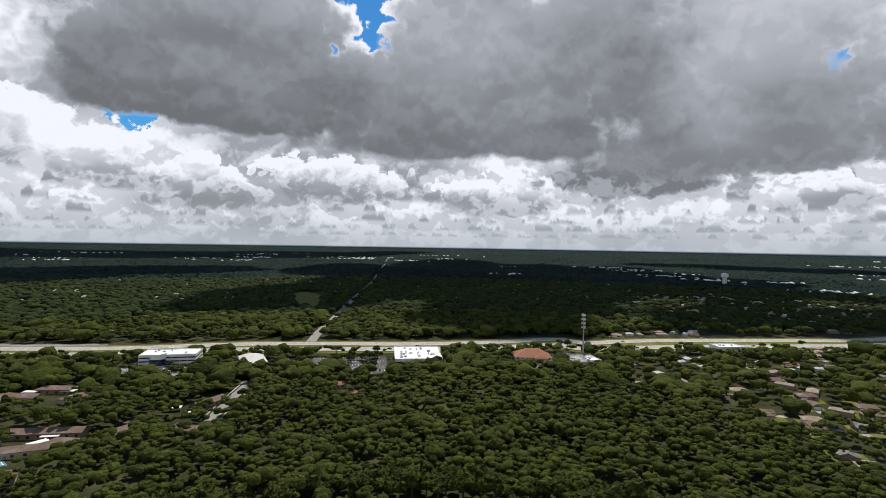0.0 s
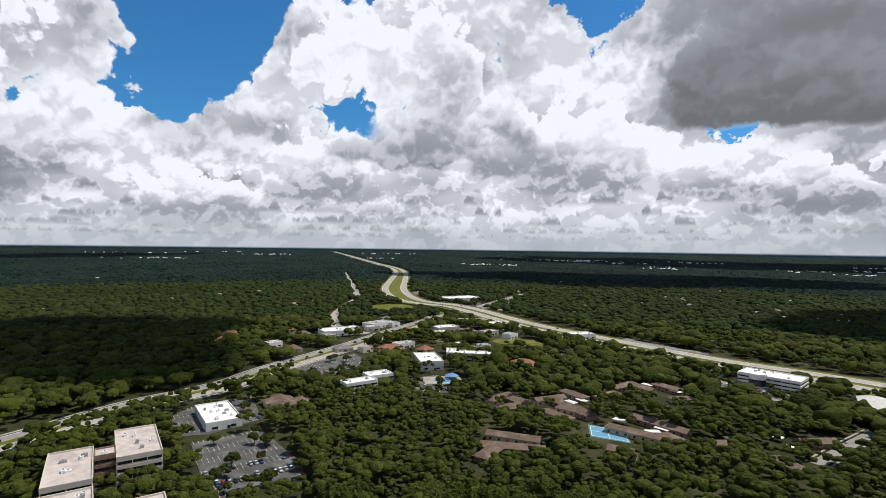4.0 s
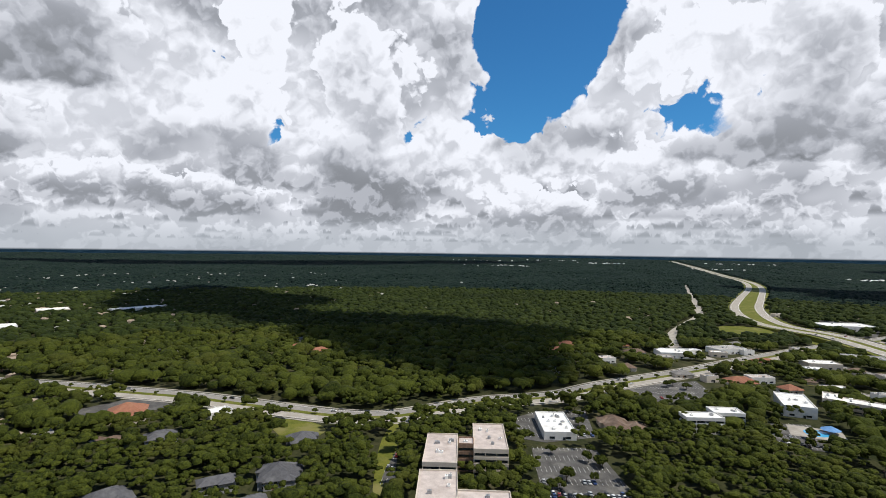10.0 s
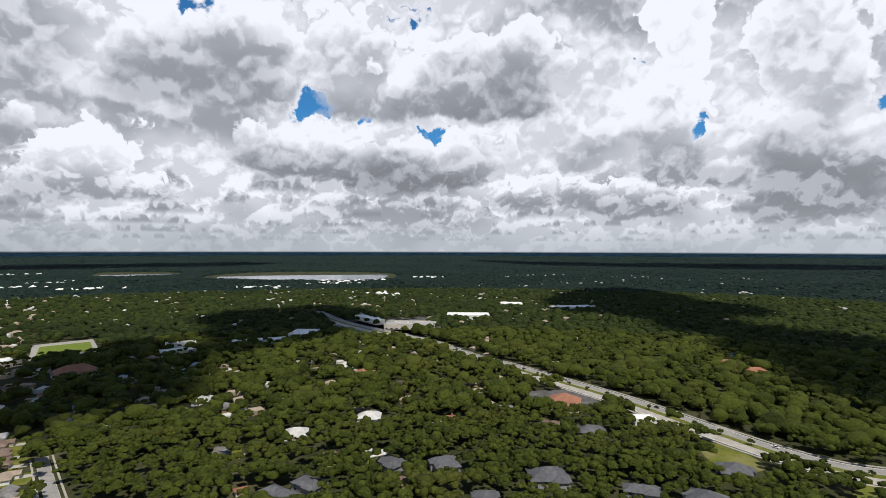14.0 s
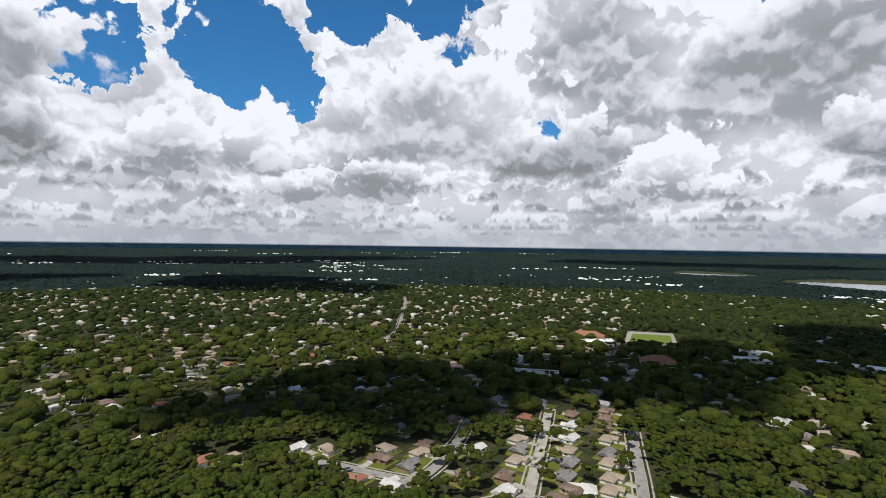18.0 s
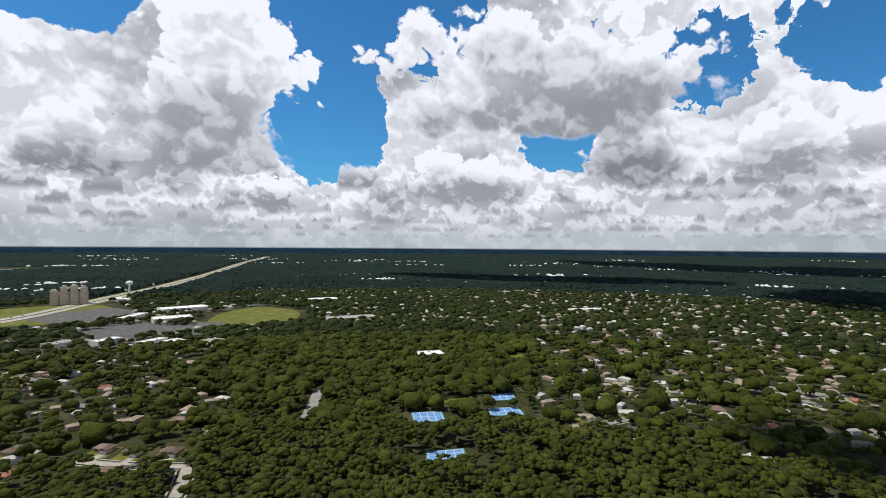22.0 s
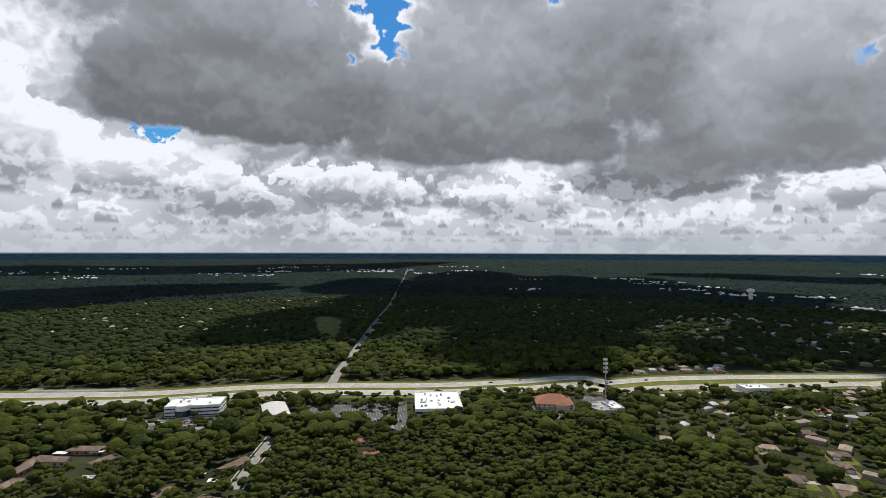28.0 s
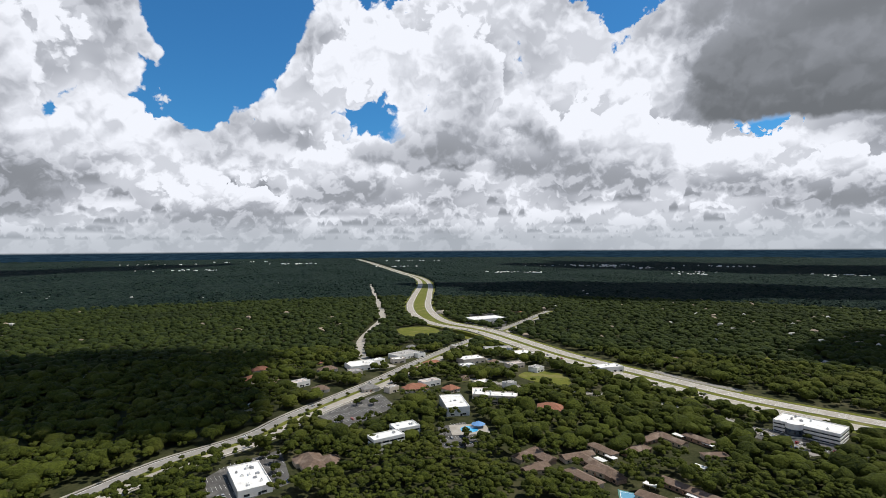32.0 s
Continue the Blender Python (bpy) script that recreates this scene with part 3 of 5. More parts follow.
TERRACOTTA = [(-517.3, -192.2, 17.1, 20.1, 142.9, 6), (-475.4, -237.8, 11.2, 18.3, 109.2, 5), (-249.6, -164.0, 6.1, 13.6, 136.0, 5), (-642.3, 200.0, 20.2, 24.7, 103.7,
    7), (-605.5, 216.3, 22.4, 18.1, 97.7, 7), (-460.2, 480.8, 28.0, 17.0, 72.2, 7), (-262.0, 525.0, 21.8, 23.7, 20.3, 6), (172.4, 381.0, 10.4, 21.1, -22.5, 5), (197.5,
    361.4, 11.2, 13.8, -18.5, 5), (192.8, 334.3, 10.8, 10.8, -13.6, 5), (228.1, 328.6, 5.2, 14.5, -29.3, 5), (-446.0, -487.0, 38.0, 24.0, 150.0, 9), (-470.0, -662.0,
    50.0, 24.0, 141.0, 7), (-260.9, 521.3, 26.7, 26.7, 51.1, 6), (-488.6, 520.4, 22.0, 14.0, 60.4, 7)]
STORES_EAST = [(877.4, -168.2, 35.4, 21.7, -61.4, 7), (856.9, -220.4, 38.5, 18.7, -67.1, 7), (804.3, -263.7, 41.3, 15.8, -66.6, 7), (781.7, -285.1, 23.0, 23.9, -83.4,
    7), (739.8, -325.6, 23.9, 34.3, -76.3, 7), (1096.9, -325.0, 80.5, 19.5, -44.3, 8), (1023.1, -370.2, 65.5, 54.6, -101.6, 8), (1167.7, -446.1, 94.1, 49.1, -95.2, 8),
    (796.2, -612.6, 96.1, 36.4, -115.1, 7), (1119.1, -773.4, 72.4, 51.8, -111.1, 7), (-714.9, -363.5, 35.2, 61.2, 101.2, 8)]
STORES_WEST = [(-887.9, -322.5, 84.8, 17.7, 46.4, 8), (-840.6, -231.1, 84.3, 80.4, 98.6, 8), (-977.5, -154.1, 80.6, 48.5, 99.6, 8), (-1159.0, 47.3, 93.6, 38.9, 114.5,
    8), (-1201.3, -87.6, 50.3, 59.7, 97.3, 8), (-595.2, -480.1, 36.1, 31.2, 132.8, 7), (-643.3, -393.5, 70.7, 22.2, 124.5, 7), (-451.0, -603.2, 47.1, 24.0, 172.2, 7),
    (-562.0, -457.5, 39.8, 20.0, 139.9, 6), (-279.4, -485.4, 49.7, 10.0, 149.1, 5), (461.0, -481.9, 36.4, 24.9, -119.2, 6)]
STORES_NORTH = [(613.0, 232.8, 28.9, 18.9, -34.6, 6), (527.2, -1062.1, 81.6, 25.6, -126.9, 7), (898.4, -1301.4, 79.9, 27.8, -109.1, 7), (-363.3, 1069.6, 81.4, 61.0,
    49.0, 8), (-69.1, 701.3, 34.4, 20.7, 37.6, 6), (-253.2, 681.3, 34.5, 22.6, 49.0, 6), (-238.9, 764.6, 43.1, 20.9, 32.5, 6), (-194.8, 475.3, 22.7, 43.1, 33.6, 8),
    (-194.7, 745.2, 28.8, 27.4, 48.3, 6), (-377.9, 592.6, 39.0, 31.6, 50.5, 6), (-356.5, 674.6, 42.6, 23.6, 69.8, 6)]
HOUSES_A = [(-23, -357), (-44, -349), (-87, -409), (-100, -423), (-96, -371), (-101, -360), (-81, -338), (-74, -323), (-107, -336), (-100, -324), (-88, -308), (-143,
    -429), (-143, -378), (-177, -406), (-198, -414), (-188, -383), (-217, -399), (-231, -392), (-201, -365), (-191, -347), (-173, -325), (-166, -309), (-155, -293),
    (-139, -276), (-129, -258), (-124, -319), (-139, -318), (-114, -282)]
HOUSES_B = [(-241, -358), (-227, -337), (-211, -314), (-197, -296), (-186, -278), (-173, -262), (-168, -248), (-284, -376), (-273, -358), (-262, -343), (-251, -329),
    (-235, -305), (-219, -284), (-210, -271), (-198, -253), (-188, -240), (-72, -284), (-51, -299), (-123, -267), (-155, -241), (-216, -215)]
HOUSES_C = [(394, 125), (374, 100), (393, 95), (418, 75), (446, 113), (442, 158), (353, 73), (339, 59), (586, 162), (603, 134)]
HOUSES_D = [(418, -107), (397, -119), (378, -137), (372, -99), (348, -49), (361, -30), (371, -9), (412, 32), (406, 100), (452, 77), (394, 87), (369, 47), (469, 120),
    (471, 84), (458, -63), (621, 27), (681, 121), (693, 79), (653, 159), (373, 3)]
HOUSES_E = [(72, -402), (77, -483), (82, -643), (123, -503), (172, -531), (192, -556), (223, -519), (222, -494), (180, -436), (113, -484), (200, -402), (33, -355), (18,
    -353), (-16, -356), (-32, -355), (12, -522), (-16, -525), (-31, -496)]
APARTMENT_ROWS = [(-71, 390, -53, 407), (-61, 401, -28, 369), (-63, 371, -41, 356), (-1, 380, 32, 360), (-16, 353, 19, 341), (-17, 451, 0, 473), (-5, 470, 14, 455),
    (16, 479, 34, 465), (27, 436, 42, 443), (-95, 393, -78, 382), (-91, 361, -80, 368), (17, 351, 30, 338), (42, 344, 54, 349), (55, 356, 64, 360), (74, 336, 85, 320),
    (95, 369, 114, 378), (-55, 426, -36, 412), (-28, 418, -14, 437)]
APARTMENT_ROWS_B = [(-85, 310, -54, 310), (-84, 291, -49, 297), (-103, 376, -92, 400), (-92, 356, -81, 373), (-52, 381, -34, 375), (-79, 272, -75, 288), (-13, 314, 1,
    312)]
SMALL_STORES = [(-348, 640), (-335, 684), (-295, 642), (-307, 760), (-244, 641), (-220, 682), (-187, 673), (-155, 663), (-309, 501), (-284, 507), (-256, 548), (-223,
    534), (-197, 567), (-166, 575), (-409, 558), (-365, 556), (-372, 623), (-375, 736), (-508, 1162), (-473, 1291), (-322, 1212), (-264, 1083), (-397, 485), (-359,
    477)]
CARPORTS = [(-45, 399), (-38, 407), (-2, 378), (-9, 370), (17, 363), (11, 355), (10, 476), (32, 463), (23, 414), (83, 376), (89, 358)]
TOWERS = [(1723, 664), (1666, -486)]
BLUE_TOWER = [(1276, -56)]
CONDO = [(1475, -304)]
WATER_C = [(-326, -2430)]
CELL = (446, 306, 46)


# ---- the ground: one sheet out to the horizon ----
def polar(radii, count):
    a = np.arange(count) * 2 * np.pi / count
    r, t = np.meshgrid(radii, a, indexing="ij")
    i, j = np.meshgrid(np.arange(len(radii) - 1), np.arange(count), indexing="ij")
    k = (j + 1) % count
    f = np.stack([i * count + j, (i + 1) * count + j, (i + 1) * count + k, i * count + k], -1).reshape(-1, 4)
    return r, t, f


gr, gt, gf = polar(np.concatenate([[1.0], np.linspace(60, 2600, 24), np.linspace(2700, 4980, 20)]), 180)
gv = np.stack([np.cos(gt) * gr, np.sin(gt) * gr, rise(gr)], -1).reshape(-1, 3)
ground = tagged(new("ground", big_mesh("ground", gv, gf, GROUND)), "flat sandy soil and rough grass between the trees", "ground", kind="structure")


def sheet(name, poly, z, mat, label, category, clear_woods=True, lip=0.25):
    """A flat area laid on the ground, with a thin edge."""
    bm = bmesh.new()
    lift = float(rise(math.hypot(*np.mean(poly, axis=0))))
    f = bm.faces.new([bm.verts.new((x, y, z + lift)) for x, y in poly])
    f.normal_update()
    if f.normal.z < 0:
        f.normal_flip()
    down = bmesh.ops.extrude_face_region(bm, geom=[f])
    bmesh.ops.translate(bm, verts=[v for v in down["geom"] if isinstance(v, bmesh.types.BMVert)], vec=(0, 0, -lip))
    bmesh.ops.recalc_face_normals(bm, faces=bm.faces)
    ob = tagged(new(name, mesh_of(name, bm, mat)), label, category, kind="structure")
    if clear_woods:
        c = np.mean(poly, axis=0)
        mark_area([tuple(c + (np.array(q) - c) * 1.15 - c / np.hypot(*c) * 4) for q in poly])
    return ob


def grown(poly, k, jitter=0.0, seed=0):
    """The outline with a softer, rounder shape: corners cut twice."""
    rng = random.Random(seed)
    p = [Vector(q) for q in poly]
    for _ in range(2):
        p = [w for a, b in zip(p, p[1:] + p[:1]) for w in (a * 0.75 + b * 0.25, a * 0.25 + b * 0.75)]
    c = sum(p, Vector((0, 0))) / len(p)
    return [tuple(c + (q - c) * (k + rng.uniform(-jitter, jitter))) for q in p]


for n, poly in enumerate((GRASS_FIELD, GRASS_LOOP, GRASS_RAMP, GRASS_GREEN, GRASS_EAST, GRASS_STRIP, GRASS_BARN, GRASS_BANK, GRASS_SCHOOL, GRASS_COURT, GRASS_TOWER)):
    mark_area([tuple(np.mean(poly, axis=0) * 0.985 + (np.array(q) - np.mean(poly, axis=0)) * 1.3) for q in poly])
    sheet("grass_field", grown(poly, 1.12, 0.04, n), 0.12, GRASS, "open patch of sunlit mown grass, yellowing in places", "grass")
for poly, name in ((LAKE, "lake"), (LAKE_B, "lake"), (LAKE_FAR, "lake"), (POND, "pond")):
    sheet(name, grown(poly, 1.12, 0.05, len(poly)), 0.3, WATER, "calm grey lake water among low wooded shores", "water")
for poly in (LOT_OFFICE, LOT_WHITE, LOT_SIDE, LOT_W3, LOT_WB, LOT_TREES, LOT_RED, LOT_SHOP, LOT_BANK, LOT_MID, LOT_GREY, LOT_PLAZA, LOT_PLAZA_B, LOT_STORES, LOT_TOWER, LOT_ORANGE, LOT_COND):
    far_lot = math.hypot(*np.mean(poly, axis=0)) > 650
    sheet("parking_lot", poly, 0.16, ASPHALT, "worn grey asphalt parking lot", "parking lot", not far_lot)
    if far_lot:
        c = np.mean(poly, axis=0)
        mark_area([tuple(c + (np.array(q) - c) * 0.62) for q in poly])
sheet("running_track", FIELD_TRACK, 0.16, TRACK, "pale track round the school's sports field", "track")
sheet("sports_field", FIELD_TURF, 0.22, TURF, "bright green sports field", "sports field")


def court(poly, mat, rows):
    sheet("court_surround", [tuple(np.mean(poly, axis=0) + (np.array(q) - np.mean(poly, axis=0)) * 1.12) for q in poly], 0.14, COURT_GREEN, "dark green apron of the tennis courts", "sports court")
    mid = np.mean(poly, axis=0)
    mark_area([tuple(mid * 0.975 + (np.array(q) - mid) * 2.0) for q in poly])
    slab = sheet("tennis_court", poly, 0.20, mat, "blue hard tennis courts with white lines", "sports court")
    a, b, c, d = [Vector(q) for q in poly[:4]]
    for i in range(rows + 1):
        p, q = a.lerp(b, i / rows), d.lerp(c, i / rows)
        v = q - p
        boxed("court_line", (v.length, 0.35, 0.02), (*((p + q) / 2), 0.205), LINE, slab, math.degrees(math.atan2(v.y, v.x)))
    for s in (0.06, 0.5, 0.94):
        p, q = a.lerp(d, s), b.lerp(c, s)
        v = q - p
        boxed("court_line", (v.length, 0.3, 0.02), (*((p + q) / 2), 0.23), LINE, slab, math.degrees(math.atan2(v.y, v.x)))


for poly, mat, rows in ((COURTS_APT, COURT_LIGHT, 2), (COURT_A, COURT_BLUE, 4), (COURT_B, COURT_BLUE, 4), (COURT_C, COURT_BLUE, 4), (COURT_D, COURT_BLUE, 4)):
    court(poly, mat, rows)

# ---- roads ----
hw = spline(HIGHWAY_WEST + HIGHWAY_EAST, 12.0)
hw_line, hw_gap = hw[:, :2], 3.5 + np.convolve(np.pad(hw[:, 2], 5, mode="edge"), np.ones(11) / 11, "valid")
BRIDGE = np.array((-312.0, 905.0))
hw_z = 0.5 + 6.5 * np.exp(-(np.hypot(hw_line[:, 0] - BRIDGE[0], hw_line[:, 1] - BRIDGE[1]) / 130.0) ** 2)
mark_points(hw_line, 42)
half = 9.5
highway = tagged(new("highway"), "wide pale concrete highway with a carriageway each way and a grass median", "highway", kind="structure")


def laid(name, line, left, right, z, mat, parent, label="", depth=0.3):
    v, f = ribbon(line, left, right, z, depth)
    ob = new(name, big_mesh(name, v, f, mat))
    ob.parent = parent
    return tagged(ob, label)


laid("embankment", hw_line, -hw_gap - half - 9, hw_gap + half + 9, hw_z - 0.35, GRASS, highway, "dry yellow-green grass verge and median", 8.0)
for s in (-1, 1):
    mid = s * hw_gap
    laid("carriageway", hw_line, mid - half, mid + half, hw_z, CONCRETE, highway, "pale concrete carriageway")
    laid("shoulder_line", hw_line, mid - half + 1.6, mid - half + 2.1, hw_z + 0.03, LINE, highway, depth=0.02)
    laid("shoulder_line", hw_line, mid + half - 2.1, mid + half - 1.6, hw_z + 0.03, LINE, highway, depth=0.02)
    laid("tarred_shoulder", hw_line, mid + s * half - 0.8, mid + s * half + 1.6, hw_z - 0.05, ASPHALT, highway, "dark asphalt shoulder")
near = np.where(np.hypot(hw_line[:, 0], hw_line[:, 1]) < 1300)[0]
for s in (-1, 1):
    dv, df, base_index = [], [], 0
    for off in (-3.6, 0.0, 3.6):
        for i in near[::2]:
            v, f = ribbon(hw_line[i:i + 2], s * hw_gap[i] + off, s * hw_gap[i] + off + 0.3, hw_z[i] + 0.03, 0.02)
            dv.append(v), df.append(f + base_index)
            base_index += len(v)
    dashes = new("lane_dashes", big_mesh("lane_dashes", np.vstack(dv), np.vstack(df), LINE))
    dashes.parent = highway
    tagged(dashes, kind="stuff")

arterial = tagged(new("arterial_road"), "divided main road with a planted median strip", "road", kind="structure")
art = spline(ARTERIAL, 10.0)
mark_points(art, 18)
laid("median_strip", art, -3, 3, 0.30, GRASS, arterial, "narrow grass median")
for s in (-1, 1):
    laid("carriageway", art, s * 8.5 - 5.5, s * 8.5 + 5.5, 0.26, CONCRETE if s > 0 else STREET, arterial)
    laid("edge_line", art, s * 13 - 0.15, s * 13 + 0.15, 0.29, LINE, arterial, depth=0.02)
    laid("sidewalk", art, s * 16.5 - 1, s * 16.5 + 1, 0.36, CONCRETE, arterial, "pale concrete sidewalk")


def street(name, points, width, mat, label, walk_too=True):
    line = spline(points, 8.0)
    mark_points(line, width / 2 + 2)
    road = tagged(new(name), label, "road", kind="structure")
    laid("roadway", line, -width / 2, width / 2, 0.24, mat, road)
    for s in (-1, 1):
        laid("kerb", line, s * (width / 2 + 0.2) - 0.2, s * (width / 2 + 0.2) + 0.2, 0.36, CONCRETE, road)
        if walk_too:
            laid("sidewalk", line, s * (width / 2 + 2.6) - 0.55, s * (width / 2 + 2.6) + 0.55, 0.30, CONCRETE, road)
    return line


LANES = [street("curved_road", CURVED_ROAD, 15, CONCRETE, "pale concrete road curving through the woods", False),
         street("straight_road", NORTH_ROAD, 10, STREET, "straight road running away through dark woods", False),
         street("exit_ramp", RAMP, 16, CONCRETE, "bare concrete ramp curving off the main road", False)]
for pts in (STREET_A, STREET_B, STREET_C, STREET_D, STREET_E, STREET_F, STREET_G, STREET_H, STREET_I, STREET_J, STREET_K, STREET_L, STREET_M, STREET_N, STREET_P, STREET_Q, STREET_R, FRONTAGE):
    LANES.append(street("street", pts, 6.2, CONCRETE if pts in (STREET_A, STREET_C, STREET_F, STREET_H, STREET_I) else STREET, "pale residential street with kerbs and sidewalks"))
LANES.append(street("woodland_lane", LANE, 9, STREET, "short paved lane in a clearing in the woods", False))

# the bridge that carries the highway over the main road
k = int(np.argmin(np.hypot(hw_line[:, 0] - BRIDGE[0], hw_line[:, 1] - BRIDGE[1])))
bridge = thing("highway_overpass", "concrete highway overpass with parapets over the main road", "bridge")
span = hw_line[k - 3:k + 4]
for s in (-1, 1):
    edge = s * (hw_gap[k] + half + 0.8)
    laid("parapet", span, edge - 0.3, edge + 0.3, hw_z[k - 3:k + 4] + 0.95, CONCRETE, bridge, depth=1.6)
bt = math.degrees(math.atan2(*(span[4] - span[2])[::-1]))
for off in (-14, 0, 14):
    d = (span[4] - span[2]) / np.hypot(*(span[4] - span[2]))
    boxed("pier", (1.2, 34, 6.6), (*(hw_line[k] + d * off), 0), CONCRETE, bridge, bt)

# ---- cloud layer overhead that shades parts of the land ----
def cloud(x, y, length, width, turn, z=2900.0, seed=0):
    """A heap of cloud whose shadow falls on the ground round (x, y)."""
    rng = random.Random(seed)
    bm = bmesh.new()
    for i in range(20):
        a, r = rng.uniform(0, 2 * math.pi), math.sqrt(rng.random()) * 0.66
        m = Matrix.Translation((math.cos(a) * r * length / 2, math.sin(a) * r * width / 2, rng.uniform(-30, 60)))
        s = rng.uniform(0.12, 0.22)
        m = m @ Matrix.Diagonal((s * length, s * width * rng.uniform(0.8, 1.3), 90 + 60 * rng.random(), 1))
        for v in bmesh.ops.create_icosphere(bm, subdivisions=3, radius=1.0, matrix=m)["verts"]:
            v.co += Vector((1, 1, 0.6)) * 55 * noise.noise(v.co / 120.0) + Vector((0.6, -0.5, 0.4)) * 28 * noise.noise(v.co / 45.0)
    ob = new("cloud", mesh_of("cloud", bm, CLOUD))
    ob.location = (x + SUN.x / SUN.z * z, y + SUN.y / SUN.z * z, z)
    ob.rotation_euler.z = radians(turn)
    return tagged(ob, "heaped grey-white summer cloud drifting high overhead", "cloud", kind="structure")


CLOUDS = [(1350, 1750, 2500, 1150, 50), (760, 720, 800, 560, 40), (1150, 950, 1000, 620, 40), (480, 1000, 560, 460, 0), (-60, 2000, 2100, 850, 10), (-650, 400, 560, 340, -15), (1560, 700, 1300, 760, 40), (2000, 1500, 1300, 1000, 40), (920, 250, 560, 340, -30), (-1240, 200, 1000, 460, -6), (-820, -430, 620, 330, 14),
          (-220, -480, 640, 210, 5), (-440, -480, 380, 240, 30), (-50, -1700, 900, 560, -50), (1096, -1950, 1900, 500, 20), (-3600, 1266, 4300, 700, 78), (3000, 900, 2000, 600, 100), (700, 3600, 4200, 1000, -10), (-2600, -2600, 2400, 450, -45), (300, -3500, 3600, 800, 5)]
for n, c in enumerate(CLOUDS):
    cloud(*c, seed=n)


# ---- large buildings ----
def put(ob, x, y, turn):
    ob.location = (x, y, float(rise(math.hypot(x, y))))
    ob.rotation_euler.z = radians(turn)
    return ob


def cleared(x, y, w, d, turn, margin=3.0):
    c, s = math.cos(radians(turn)), math.sin(radians(turn))
    mark_area([(x + c * a - s * b, y + s * a + c * b) for a, b in ((-w / 2 - margin, -d / 2 - margin), (w / 2 + margin, -d / 2 - margin), (w / 2 + margin, d / 2 + margin), (-w / 2 - margin, d / 2 + margin))])


def rooftop(root, w, d, h, count, rng):
    """Air handlers, ducts and hatches on a flat roof."""
    for i in range(count):
        a, b = rng.uniform(-0.36, 0.36) * w, rng.uniform(-0.36, 0.36) * d
        sx, sy, sz = rng.uniform(1.4, 3.0), rng.uniform(1.2, 2.4), rng.uniform(0.9, 1.7)
        unit = boxed("air_handler", (sx, sy, sz), (a, b, h), STEEL if i % 2 else WHITE_PAINT, root, rng.choice((0, 90)))
        shaped("fan_cowl", lambda bm: tube(bm, 0.45, 0.42, 0.3, (a, b, h + sz), 10), GREY_WALL, unit)


def slab_building(name, rect, storeys, wall, roof, label, category="building", bands=True, units=6, seed=0, columns=0, group=""):
    """A flat-roofed block: floor bands, recessed window strips with mullions, parapet and roof plant."""
    x, y, w, d, turn, h = rect
    rng = random.Random(seed)
    root = thing(name, label, category, group)
    cleared(x, y, w, d, turn)
    step = h / storeys
    boxed("core_wall", (w - 0.9, d - 0.9, h - 0.1), (0, 0, 0), wall, root)
    if bands:
        for i in range(storeys):
            boxed("window_strip", (w - 0.5, d - 0.5, step * 0.46), (0, 0, i * step + step * 0.18), GLASS, root, label="strip of dark tinted windows")
            boxed("spandrel", (w, d, step * 0.42), (0, 0, i * step + step * 0.58 - 0.02), wall, root)
            for sy in (-1, 1):
                n = max(2, int(w / 6.5))
                for j in range(n + 1):
                    if columns:
                        boxed("mullion", (0.35, 0.3, step * 0.5), ((j / n - 0.5) * (w - 0.6), sy * (d / 2 - 0.2), i * step + step * 0.12), wall, root)
        boxed("plinth", (w, d, 0.7), (0, 0, 0), wall, root)
    else:
        boxed("wall", (w, d, h - 0.15), (0, 0, 0), wall, root)
        for sy in (-1, 1):
            n = max(1, int(w / 8))
            for j in range(n):
                boxed("window", (min(3.6, w / n * 0.6), 0.12, 1.5), (((j + 0.5) / n - 0.5) * w, sy * (d / 2 + 0.03), 1.0), GLASS, root)
        boxed("door", (1.8, 0.14, 2.2), (w * 0.12, -d / 2 - 0.05, 0), GLASS, root)
    boxed("roof", (w - 0.8, d - 0.8, 0.25), (0, 0, h - 0.1), roof, root)
    for sx, sy, px, py in ((w, 0.4, 0, d / 2 - 0.2), (w, 0.4, 0, -d / 2 + 0.2), (0.4, d - 0.8, w / 2 - 0.2, 0), (0.4, d - 0.8, -w / 2 + 0.2, 0)):
        boxed("parapet", (sx, sy, 1.1), (px, py, h - 0.14), wall, root)
    rooftop(root, w, d, h + 0.15, units, rng)
    return put(root, x, y, turn)


def hip(bm, w, d, h, rise_by, over=0.7, gable=False):
    """A pitched roof over a w by d body, with eaves and a closed underside."""
    a, b = w / 2 + over, d / 2 + over
    k = a if gable else max(a - b, 0.3)
    if w < d:
        k = b if gable else max(b - a, 0.3)
        ridge = ((0, -k), (0, k))
    else:
        ridge = ((-k, 0), (k, 0))
    low = [bm.verts.new((p, q, h - 0.2)) for p, q in ((-a, -b), (a, -b), (a, b), (-a, b))]
    edge = [bm.verts.new((p, q, h + 0.02)) for p, q in ((-a, -b), (a, -b), (a, b), (-a, b))]
    r = [bm.verts.new((p, q, h + rise_by)) for p, q in ridge]
    bm.faces.new(low[::-1])
    for i in range(4):
        bm.faces.new((low[i], low[(i + 1) % 4], edge[(i + 1) % 4], edge[i]))
    if w < d:
        sides = ((edge[0], edge[1], r[0]), (edge[1], edge[2], r[1], r[0]), (edge[2], edge[3], r[1]), (edge[3], edge[0], r[0], r[1]))
    else:
        sides = ((edge[0], edge[1], r[1], r[0]), (edge[1], edge[2], r[1]), (edge[2], edge[3], r[0], r[1]), (edge[3], edge[0], r[0]))
    for f in sides:
        bm.faces.new(f)


